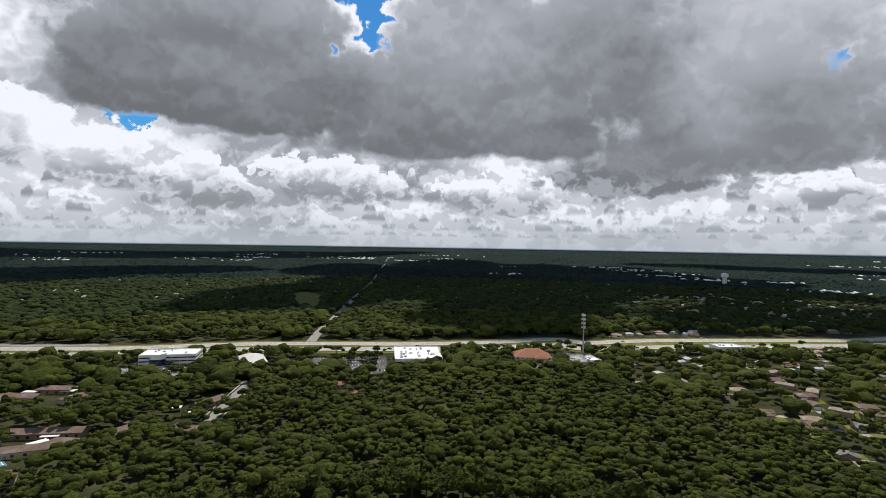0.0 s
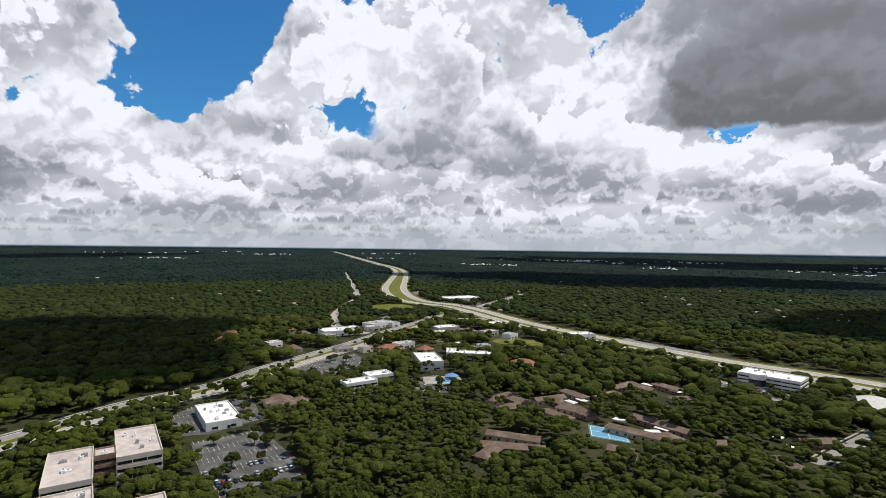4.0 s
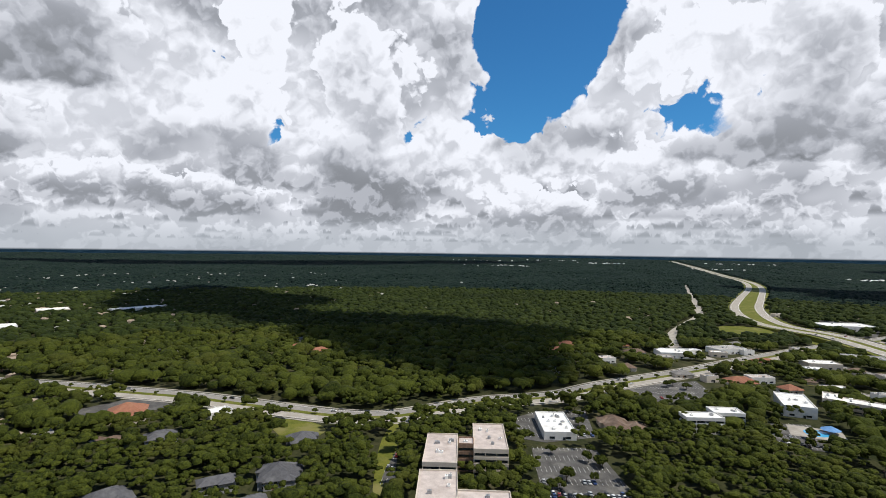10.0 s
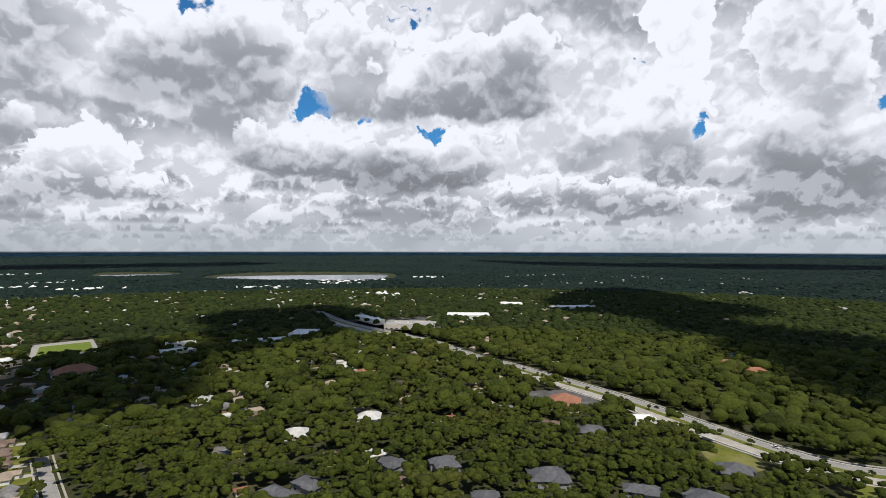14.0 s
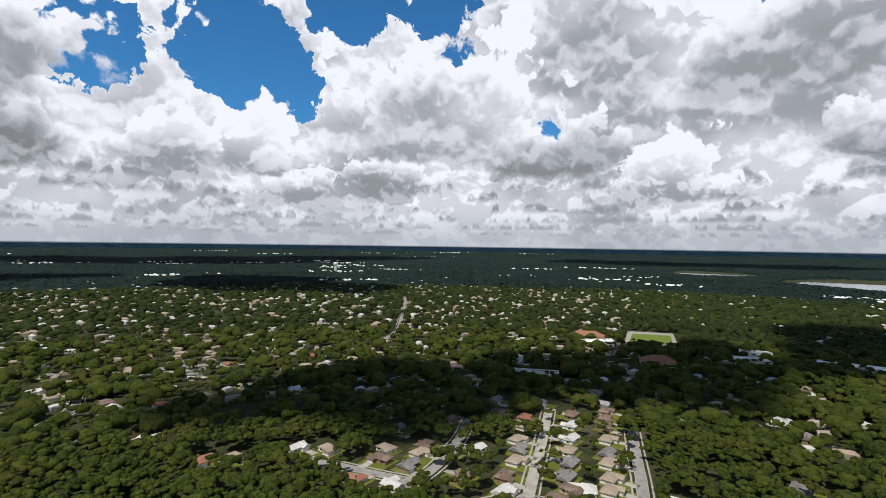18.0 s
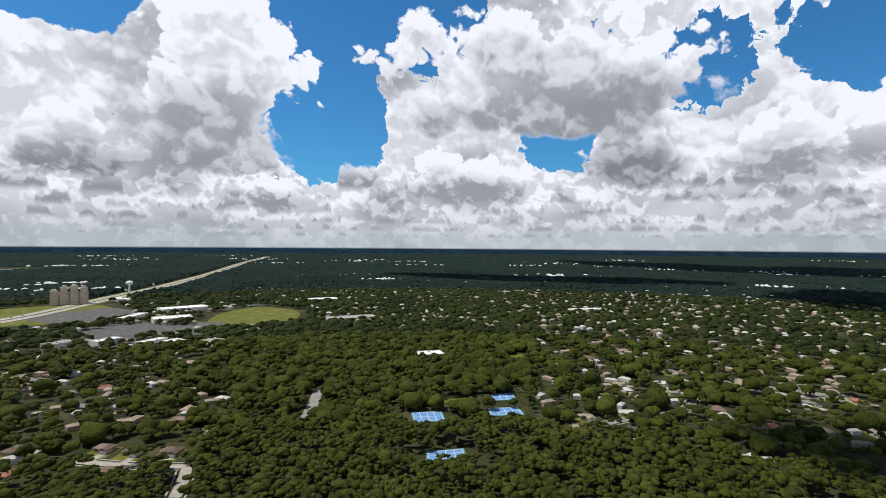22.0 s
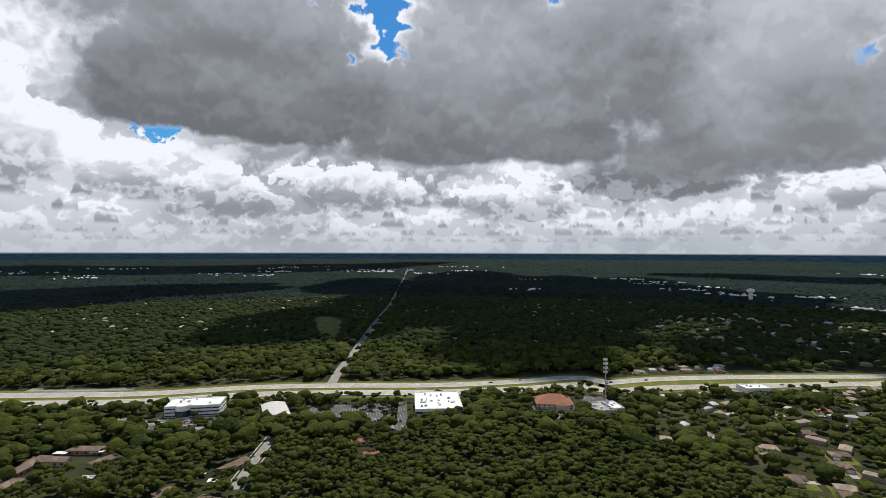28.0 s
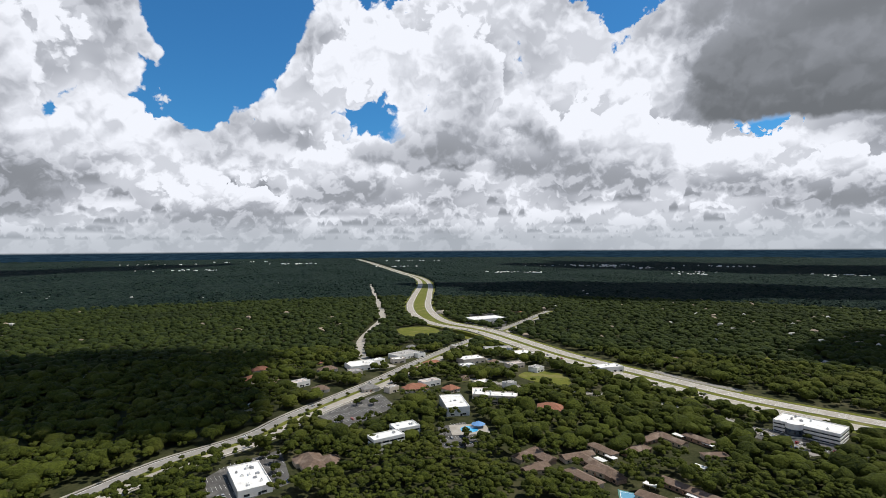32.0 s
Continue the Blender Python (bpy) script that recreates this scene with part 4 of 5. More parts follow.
def pitched_building(name, rect, roof, wall, label, category="building", gable=False, storeys=1, pitch=0.28, wings=True):
    """A building under a hipped or gabled roof, with a cross wing, windows and a door."""
    x, y, w, d, turn, h = rect
    root = thing(name, label, category)
    cleared(x * 0.985, y * 0.985, w, d, turn, 5.0)
    eave, up_by = h * 0.62, min(w, d) * pitch
    boxed("wall", (w, d, eave), (0, 0, 0), wall, root)
    shaped("roof", lambda bm: hip(bm, w, d, eave, up_by, gable=gable), roof, root)
    if wings and max(w, d) > 14:
        ww, wd = (w * 0.34, d * 1.28) if w > d else (w * 1.28, d * 0.34)
        off = (w * 0.22, 0) if w > d else (0, d * 0.22)
        boxed("wing_wall", (ww, wd, eave - 0.06), (*off, 0), wall, root)
        wing = shaped("wing_roof", lambda bm: hip(bm, ww, wd, eave + 0.05, min(ww, wd) * pitch), roof, root)
        wing.location = (*off, 0)
    for i in range(storeys):
        z = i * eave / storeys + 0.9
        n = max(2, int(w / 5))
        for sy in (-1, 1):
            for j in range(n):
                boxed("window", (1.6, 0.16, min(1.4, eave / storeys * 0.5)), (((j + 0.5) / n - 0.5) * w, sy * (d / 2 + 0.02), z), GLASS, root)
    boxed("door", (1.4, 0.18, 2.1), (-w * 0.08, -d / 2 - 0.03, 0), DOOR, root)
    boxed("door", (1.4, 0.18, 2.1), (-w * 0.08, d / 2 + 0.03, 0), DOOR, root)
    return put(root, x, y, turn)


for n, r in enumerate(OFFICE_BLOCKS):
    slab_building("office_building", r, 4, STUCCO, GRAVEL_ROOF, "four-storey cream office block with window strips and stained flat roof", "office building", units=5, seed=n, columns=1, group="office park blocks")
c1, c2 = OFFICE_BLOCKS[0], OFFICE_BLOCKS[1]
slab_building("stair_link", ((c1[0] + c2[0]) / 2, (c1[1] + c2[1]) / 2, 9, 11, c1[4], 15.5), 4, BRICK_WALL, GRAVEL_ROOF, "narrow brown stair and lift block joining two office blocks", "building", units=1, seed=9)
slab_building("office_building", WHITE_OFFICE[0], 1, WHITE_WALL, WHITE_ROOF, "low office building with a bright white flat roof", "office building", False, 12, 3)
for r in SMALL_OFFICE:
    pitched_building("small_office", r, ROOFS["brown shingle"], TAN_WALL, "small office with a steep brown shingle roof", "office building")
for n, r in enumerate(ZIGZAG):
    slab_building("office_wing", r, 3, WHITE_WALL, WHITE_ROOF, "white stepped office wing with dark window strips", "office building", units=3, seed=20 + n, columns=1, group="stepped white offices")
for n, r in enumerate(FLAT_WHITE):
    slab_building("office_building", r, 2, STUCCO, WHITE_ROOF, "two-storey cream building with a white flat roof", "office building", units=4, seed=30 + n, columns=1)
pitched_building("restaurant", RED_HIP[0], ROOFS["terracotta tile"], TAN_WALL, "single-storey building with a dull red hipped roof", "building")
slab_building("clinic", CLINIC[0], 3, WHITE_WALL, WHITE_ROOF, "white three-storey building with blue-grey glass and stepped roof", "office building", units=8, seed=40, columns=1)
x, y, w, d, turn, h = CLINIC[0]
entry = thing("entrance_tower", "curved white entrance tower with tall blue glass", "building")
shaped("drum", lambda bm: tube(bm, 6.5, 6.5, h + 2.2, (0, 0, 0), 24), WHITE_WALL, entry)
shaped("glass_bay", lambda bm: tube(bm, 6.7, 6.7, h - 4, (0, 0, 1.5), 24), TOWER_DARK, entry, "tall curved glass bay")
put(entry, x - 8 * math.cos(radians(turn)) + d / 2 * math.sin(radians(turn)), y - 8 * math.sin(radians(turn)) - d / 2 * math.cos(radians(turn)), turn)

x, y, w, d, turn, h = BARREL[0]
hall = thing("metal_hall", "long hall with a pale curved metal roof", "building")
cleared(x, y, w, d, turn)
boxed("wall", (w, d, h - 2.0), (0, 0, 0), TAN_WALL, hall)


def vault(bm, w, d, h, up_by, sides=10):
    a = [bm.verts.new((-w / 2 + w * i / sides, -d / 2, h + up_by * math.sin(math.pi * i / sides))) for i in range(sides + 1)]
    b = [bm.verts.new((v.co.x, d / 2, v.co.z)) for v in a]
    for i in range(sides):
        bm.faces.new((a[i], a[i + 1], b[i + 1], b[i]))
    bm.faces.new(a[::-1]), bm.faces.new(b), bm.faces.new((a[0], b[0], b[-1], a[-1]))


shaped("roof", lambda bm: vault(bm, w + 1, d + 1, h - 2.0, 2.0), ROOFS["pale"], hall)
for i in range(5):
    boxed("window", (0.16, d / 9, 1.6), (w / 2 + 0.02, (i - 2) * d / 5.5, 1.2), GLASS, hall)
boxed("roller_door", (5, 0.2, 3.6), (0, -d / 2 - 0.04, 0), STEEL, hall)
put(hall, x, y, turn)

slab_building("warehouse", WAREHOUSE[0], 2, WHITE_WALL, WHITE_ROOF, "large white two-storey building with many units on its white roof", "warehouse", units=20, seed=50, columns=1)
pitched_building("red_roofed_office", RED_OFFICE[0], ROOFS["terracotta tile"], STUCCO, "two-storey office under an orange tile hipped roof", "office building", storeys=2)
slab_building("shop", SHOP[0], 1, STUCCO, GREY_ROOF, "low shop building with a grey flat roof", "shop", False, 4, 60)
slab_building("shop", SHOP[1], 1, WHITE_WALL, WHITE_ROOF, "low shop building with a white flat roof", "shop", False, 3, 61)
pitched_building("barn", BARN[0], ROOFS["charcoal shingle"], GREY_WALL, "grey barn with a dark hipped roof beside grass", "building")
pitched_building("inn", ORANGE_INN[0], ROOFS["terracotta tile"], STUCCO, "hotel-like building with a bright orange tile roof", "building", storeys=2)
slab_building("shed", WHITE_SHED[0], 1, WHITE_WALL, WHITE_ROOF, "small building with a bright white roof by the main road", "building", False, 1, 70)
for r in GREY_ROOFS:
    pitched_building("townhouse", (r[0], r[1], r[2] * 1.15, r[3] * 1.15, r[4], r[5]), ROOFS["charcoal shingle"], GREY_WALL, "townhouse block with a dark grey shingle roof", "house", storeys=2)
for r in PALE_ROOFS:
    pitched_building("house", r, ROOFS["pale"], WHITE_WALL, "low house with a pale weathered roof among trees", "house")
for r in TERRACOTTA:
    pitched_building("tile_roofed_house", (r[0], r[1], r[2], min(r[3], r[2] * 0.62), r[4], r[5]), ROOFS["terracotta tile"], STUCCO, "stuccoed building with a terracotta tile roof", "house")
for n, r in enumerate(STORES_EAST + STORES_WEST + STORES_NORTH):
    slab_building("store", (r[0], r[1], r[2], min(r[3], 45), r[4], r[5]), 1, WHITE_WALL if n % 3 else STUCCO, WHITE_ROOF if n % 4 else GREY_ROOF, "low flat-roofed store building" + (" with a white roof" if n % 4 else " with a grey roof"), "store", False, 3, 80 + n)

for n, (x, y) in enumerate(SMALL_STORES):
    w, d, turn = (19, 14, 24, 16)[n % 4], (12, 10, 13, 14)[n % 4], 48 + (n * 37) % 24
    mark_points(np.array([(x, y)]), 24)
    if n % 3 == 2:
        pitched_building("small_shop", (x, y, w, d, turn, 6), ROOFS[("terracotta tile", "brown shingle", "grey shingle")[n % 9 // 3]], STUCCO, "small roadside shop with a pitched roof", "shop")
    else:
        slab_building("small_shop", (x, y, w, d, turn, 5.5), 1, (STUCCO, WHITE_WALL, TAN_WALL)[n % 3], (WHITE_ROOF, GREY_ROOF, GRAVEL_ROOF, GREY_ROOF)[n % 4], "small flat-roofed roadside shop", "shop", False, 2, 200 + n)

# apartment rows: long low brown roofs
def apartment(x1, y1, x2, y2, n):
    length, turn = math.hypot(x2 - x1, y2 - y1) + 1.5, math.degrees(math.atan2(y2 - y1, x2 - x1))
    pitched_building("apartment_row", ((x1 + x2) / 2, (y1 + y2) / 2, length, 8.6, turn, 5.6), ROOFS["brown shingle"], BRICK_WALL if n % 2 else TAN_WALL, "low brown-shingled apartment row with a wide pitched roof", "apartments", gable=n % 3 == 0, storeys=1, pitch=0.24, wings=n % 4 == 1)


for n, r in enumerate(APARTMENT_ROWS + APARTMENT_ROWS_B):
    apartment(*r, n)


def carport(x, y, turn):
    root = thing("carport", "open carport with a flat white metal roof", "carport", "apartment carports")
    boxed("roof", (9.5, 5.2, 0.25), (0, 0, 2.5), WHITE_ROOF, root)
    for a in (-4.3, 0, 4.3):
        for b in (-2.2, 2.2):
            boxed("post", (0.14, 0.14, 2.5), (a, b, 0), STEEL, root)
    mark_points(np.array([(x, y)]), 9)
    return put(root, x, y, turn)


for n, (x, y) in enumerate(CARPORTS):
    carport(x, y, (-35, -38, -30, -25, -28, 20)[n % 6])

# blue glass tower with a curved crown
x, y = BLUE_TOWER[0]
turn = math.degrees(math.atan2(y, x)) - 90 + 14
tower = thing("glass_tower", "tall blue mirror-glass office tower with a curved arched crown", "office tower")


def arch(bm, w, d, z0, z1, crown, sides=12):
    front = [bm.verts.new((-w / 2, -d / 2, z0)), bm.verts.new((w / 2, -d / 2, z0))]
    front += [bm.verts.new((w / 2 * math.cos(math.pi * i / sides), -d / 2, z1 + crown * math.sin(math.pi * i / sides))) for i in range(sides + 1)]
    rear = [bm.verts.new((v.co.x, d / 2, v.co.z)) for v in front]
    bm.faces.new(front), bm.faces.new(rear[::-1])
    for i in range(len(front)):
        bm.faces.new((front[(i + 1) % len(front)], front[i], rear[i], rear[(i + 1) % len(front)]))


shaped("crown", lambda bm: arch(bm, 42, 26, 44, 73, 6), TOWER_GLASS, tower, "bright blue arched crown")
shaped("shaft", lambda bm: box(bm, (33, 22, 52), (0, 0, 0)), TOWER_DARK, tower, "dark reflective glass shaft")
for i in range(13):
    boxed("floor_band", (33.3, 22.3, 0.5), (0, 0, 4 + i * 3.1), TOWER_GLASS if i % 4 == 1 else TOWER_DARK, tower)
for i in range(5):
    boxed("floor_band", (42.2, 26.2, 0.3), (0, 0, 47 + i * 5), TOWER_DARK, tower)
for sx in (-1, 1):
    boxed("corner_pier", (1.2, 27, 78), (sx * 21.2, 0, 0), WHITE_PAINT if sx > 0 else TOWER_DARK, tower)
boxed("podium", (58, 34, 9), (0, 4, 0), STUCCO, tower, label="pale podium and garage")
for i in range(2):
    boxed("podium_opening", (58.3, 34.3, 1.4), (0, 4, 2.4 + i * 3.4), GLASS, tower)
put(tower, x, y, turn)
cleared(x, y, 70, 50, turn, 12)

x, y = CONDO[0]
turn = math.degrees(math.atan2(y, x)) - 90
condo = thing("condominium_tower", "beige high-rise apartment block with stepped towers", "apartment tower")
for i, (a, hh) in enumerate(((-30, 34), (-11, 42), (9, 44), (28, 40))):
    shaft = boxed("tower_block", (15, 20, hh), (a, 0, 0), TAN_WALL, condo)
    for s in range(int(hh / 3.4)):
        boxed("balcony", (10, 20.8, 0.9), (a, 0, 2 + s * 3.4), STUCCO, shaft)
    boxed("penthouse", (8, 10, 3.5), (a, 0, hh), STUCCO, shaft)
boxed("link_wall", (74, 14, 30), (0, 2, 0), STUCCO, condo)
put(condo, x, y, turn)
cleared(x, y, 90, 40, turn, 6)


def water_tower(x, y, h, style):
    mark_points(np.array([(x, y)]), 20)
    root = thing("water_tower", "white water tower with a %s" % ("ball tank on a slim stem" if style else "broad tank on a thick shaft"), "water tower")
    if style:
        shaped("stem", lambda bm: tube(bm, 3.2, 2.0, h - 9, (0, 0, 0), 16), WHITE_PAINT, root)

        def ball(bm):
            bmesh.ops.create_uvsphere(bm, u_segments=20, v_segments=12, radius=1.0, matrix=Matrix.Translation((0, 0, h - 6)) @ Matrix.Diagonal((9.5, 9.5, 6.5, 1)))
        shaped("tank", ball, WHITE_PAINT, root)
    else:
        shaped("shaft", lambda bm: tube(bm, 6.5, 6.5, h - 14, (0, 0, 0), 20), WHITE_WALL, root, "ribbed pale shaft")

        def drum(bm):
            tube(bm, 6.8, 10.5, 3.5, (0, 0, h - 15), 24)
            tube(bm, 10.5, 10.5, 8, (0, 0, h - 11.5), 24)
            tube(bm, 10.5, 2.0, 3.0, (0, 0, h - 3.5), 24)
        shaped("tank", drum, WHITE_PAINT, root)
        for i in range(8):
            a = i * math.pi / 4
            boxed("rib", (0.7, 0.7, h - 15), (math.cos(a) * 6.6, math.sin(a) * 6.6, 0), GREY_WALL, root, math.degrees(a))
    return put(root, x, y, 0)


water_tower(*TOWERS[0], 40, 0)
water_tower(*TOWERS[1], 38, 1)
water_tower(*WATER_C[0], 48, 0)

mast = thing("cell_tower", "slim grey lattice cell tower with stacked antenna arrays", "cell tower")
x, y, h = CELL
shaped("pole", lambda bm: tube(bm, 0.9, 0.5, h, (0, 0, 0), 10), STEEL, mast)
for level in range(4):
    z = h - 1.6 - level * 4.2
    ring = shaped("platform", lambda bm: tube(bm, 1.7, 1.7, 0.25, (0, 0, z), 12), STEEL, mast)
    for i in range(9):
        a = i * 2 * math.pi / 9
        boxed("antenna", (0.22, 0.4, 2.3), (math.cos(a) * 1.9, math.sin(a) * 1.9, z - 0.6), WHITE_PAINT, ring, math.degrees(a))
boxed("equipment_hut", (4, 3, 2.8), (4, 2, 0), STUCCO, mast)
put(mast, x, y, 0)

pool = thing("swimming_pool", "blue water-slide pool with a pale deck", "swimming pool")
pool["kind"] = "structure"
shaped("deck", lambda bm: box(bm, (34, 26, 0.3), (0, 0, 0.05)), CONCRETE, pool)
shaped("water", lambda bm: tube(bm, 8, 8, 0.12, (0, 0, 0.33), 24), POOL_WATER, pool)
shaped("canopy", lambda bm: tube(bm, 6.5, 0.4, 2.5, (9, 5, 3.0), 8), COURT_BLUE, pool, "bright blue tent canopy")
for i in range(4):
    boxed("canopy_post", (0.2, 0.2, 3.0), (9 + 4 * math.cos(i * 1.57), 5 + 4 * math.sin(i * 1.57), 0.3), STEEL, pool)
px_, py_ = np.mean(POOL, axis=0)
put(pool, float(px_), float(py_), 30)
mark_points(np.array([(px_, py_)]), 22)


# ---- houses ----
def house(n, roof_kind, w, d, wall, wing):
    """A low single-storey house: body, garage wing, roofs, windows, doors, drive and lawn."""
    root = thing("house", "low single-storey %s house with a %s roof" % (wall.name.split("_")[0], roof_kind), "house", "suburban houses")
    roof = ROOFS[roof_kind]
    boxed("wall", (w, d, 2.9), (0, 0, 0), wall, root)
    shaped("roof", lambda bm: hip(bm, w, d, 2.9, d * 0.26, 0.6, gable=n % 3 == 1), roof, root)
    gx = w * 0.30 * wing
    boxed("garage_wall", (5.6, d * 0.75, 2.86), (gx, -d * 0.45, 0), wall, root)
    g = shaped("garage_roof", lambda bm: hip(bm, 5.6, d * 1.05, 2.95, 1.6, 0.5, gable=n % 2 == 0), roof, root)
    g.location = (gx, -d * 0.36, 0)
    boxed("garage_door", (4.4, 0.12, 2.2), (gx, -d * 0.45 - d * 0.375 - 0.03, 0), WHITE_PAINT, root)
    boxed("front_door", (1.0, 0.12, 2.1), (-gx * 0.2, -d / 2 - 0.03, 0), DOOR, root)
    for a, b, sx, sy in ((-gx * 0.9, -d / 2 - 0.02, 2.0, 0.12), (-w * 0.2, d / 2 + 0.02, 3.2, 0.12), (w / 2 + 0.02, 0, 0.12, 1.6)):
        boxed("window", (sx, sy, 1.2), (a, b, 1.0), GLASS, root)
    boxed("driveway", (5.0, 9.0, 0.18), (gx, -d * 0.83 - 4.6, 0.06), CONCRETE, root, label="pale concrete drive")
    if n % 2:
        boxed("chimney", (1.0, 1.0, 2.4), (-w * 0.3, d * 0.1, 3.4), BRICK_WALL, root)
    boxed("lawn", (w + 6, d + 12, 0.12), (0, -3, 0.02), GRASS, root, label="mown yellow-green lawn")
    root.location.z = -60
    return root


KINDS = [house(0, "brown shingle", 12.5, 8, TAN_WALL, 1), house(1, "grey shingle", 13, 7.6, BRICK_WALL, -1), house(2, "tan shingle", 12, 8, WHITE_WALL, 1), house(3, "terracotta tile", 12.5, 8, STUCCO, -1),
         house(4, "pale", 12, 7.6, WHITE_WALL, 1), house(5, "brown shingle", 13.5, 7.6, BRICK_WALL, -1), house(6, "grey shingle", 12, 8, STUCCO, 1), house(7, "charcoal shingle", 12.5, 8, TAN_WALL, -1)]
rng = random.Random(5)
HOUSE_SPOTS = []


def free_spot(x, y, gap):
    return all((x - a) ** 2 + (y - b) ** 2 > gap * gap for a, b in HOUSE_SPOTS)


def settle(x, y, turn, k, yard=8.5):
    HOUSE_SPOTS.append((x, y))
    copy_thing(KINDS[k], pose(x, y, float(rise(math.hypot(x, y))), 0, 0, turn))
    mark_points(np.array([(x, y)]), yard)


lanes = np.vstack(LANES)


def facing(x, y):
    """The turn that points a house's front to the nearest street."""
    i = int(np.argmin((lanes[:, 0] - x) ** 2 + (lanes[:, 1] - y) ** 2))
    t = math.degrees(math.atan2(lanes[i, 1] - y, lanes[i, 0] - x)) + 90
    return round((t - 34) / 90) * 90 + 34 + rng.uniform(-4, 4)


for x, y in HOUSES_A + HOUSES_B + HOUSES_C + HOUSES_D + HOUSES_E:
    if free_spot(x, y, 13):
        settle(x, y, facing(x, y), rng.choice((0, 0, 1, 2, 3, 4, 5, 2, 0, 5, 2)), 11)
# further streets of houses: bands of bearing and distance, and how many
for az1, az2, r1, r2, count in ((150, 212, 420, 900, 52), (128, 150, 420, 800, 12), (245, 300, 380, 760, 34), (212, 245, 620, 900, 10), (88, 128, 300, 640, 20), (18, 88, 480, 800, 8), (-60, 10, 620, 900, 8)):
    made = 0
    for _ in range(count * 12):
        a, r = radians(rng.uniform(az1, az2)), math.sqrt(rng.uniform(r1 * r1, r2 * r2))
        x, y = -math.sin(a) * r, math.cos(a) * r
        u = (x * 0.83 + y * 0.56) / 46.0
        x, y = x + (round(u) - u) * 30 * 0.83, y + (round(u) - u) * 30 * 0.56
        if free_spot(x, y, 24) and not is_open(np.array([x]), np.array([y]))[0]:
            settle(x, y, 34 + rng.choice((0, 90, 180, 270)) + rng.uniform(-6, 6), rng.choice((0, 1, 2, 3, 4, 5, 6, 7, 0, 2)))
            made += 1
        if made >= count:
            break
for k in KINDS:
    for o in list(k.children_recursive) + [k]:
        bpy.data.objects.remove(o)


# ---- cars ----
CAR_PAINT = [material("car_paint_" + n, c, tuple(v * 1.15 for v in c), 1.0, 0.3, spec=0.6) for n, c in (("white", (0.62, 0.62, 0.62)), ("silver", (0.36, 0.37, 0.38)), ("black", (0.02, 0.02, 0.022)), ("red", (0.30, 0.03, 0.025)), ("blue", (0.04, 0.08, 0.22)))]
RUBBER = material("tyre_rubber", (0.02, 0.02, 0.02), (0.04, 0.04, 0.04), 3.0, 0.9)


def car(n, paint):
    root = thing("car", "%s car on the pavement" % paint.name.split("_")[-1], "car", "cars")

    def shell(bm):
        vs = box(bm, (4.6, 1.8, 0.75), (0, 0, 0.35))
        bmesh.ops.bevel(bm, geom=[e for e in bm.edges], offset=0.16, segments=2, affect="EDGES")

    def cabin(bm):
        vs = box(bm, (2.5, 1.6, 0.62), (-0.25, 0, 1.05))
        for v in vs:
            if v.co.z > 1.4:
                v.co.x, v.co.y = -0.25 + (v.co.x + 0.25) * 0.68, v.co.y * 0.86
    shaped("body", shell, paint, root)
    glass = shaped("window", cabin, GLASS, root)
    boxed("roof", (1.7, 1.36, 0.05), (-0.25, 0, 1.66), paint, glass)
    for a in (-1.4, 1.4):
        for b in (-0.82, 0.82):
            def wheel(bm):
                bmesh.ops.create_cone(bm, cap_ends=True, segments=10, radius1=0.34, radius2=0.34, depth=0.24, matrix=Matrix.Translation((a, b, 0.34)) @ Matrix.Rotation(math.pi / 2, 4, "X"))
            shaped("wheel", wheel, RUBBER, root)
    return root


CARS = [car(n, p) for n, p in enumerate(CAR_PAINT)]
rng = random.Random(11)


def park(x, y, z, turn):
    copy_thing(rng.choice(CARS[:3] + CARS), pose(x, y, z, 0, 0, turn))


stall_v, stall_f = [], []
for lot, turn, most in ((LOT_OFFICE, 55, 36), (LOT_WHITE, 58, 14), (LOT_W3, -25, 10), (LOT_TREES, -30, 12), (LOT_RED, -40, 12), (LOT_SHOP, -25, 8), (LOT_SIDE, 55, 8), (LOT_BANK, 60, 8), (LOT_MID, 40, 10), (LOT_WB, -28, 8)):
    c, s = math.cos(radians(turn)), math.sin(radians(turn))
    p = np.array(lot)
    cx, cy = p.mean(0)
    made = 0
    for row in range(-8, 9):
        for col in range(-22, 23):
            u, v = col * 2.8, row * 8.2 + (2.6 if row % 2 else -2.6)
            x, y = cx + c * u - s * v, cy + s * u + c * v
            if not inside(lot, np.array([x]), np.array([y]))[0]:
                continue
            lv, lf = ribbon(np.array([(x - c * 1.4 + s * 2.4, y - s * 1.4 - c * 2.4), (x - c * 1.4 - s * 2.4, y - s * 1.4 + c * 2.4)]), -0.07, 0.07, 0.19, 0.02)
            stall_f.append(lf + sum(len(q) for q in stall_v)), stall_v.append(lv)
            if made < most and rng.random() < 0.42:
                park(x, y, 0.17, turn + 90 + rng.choice((0, 180)))
                made += 1
tagged(new("stall_lines", big_mesh("stall_lines", np.vstack(stall_v), np.vstack(stall_f), LINE)), "painted white parking stall lines", "road marking", kind="stuff")
normals = side_of(hw_line)
for i in near[::3]:
    for s in (-1, 1):
        if rng.random() < 0.24:
            lane = rng.choice((-4.1, -0.3, 3.4))
            j = i + rng.randrange(3)
            d = hw_line[min(j + 1, len(hw_line) - 1)] - hw_line[j]
            q = hw_line[j] + normals[j] * (s * hw_gap[j] + lane)
            park(float(q[0]), float(q[1]), float(hw_z[j]) + 0.02, math.degrees(math.atan2(d[1], d[0])) + (180 if s > 0 else 0))
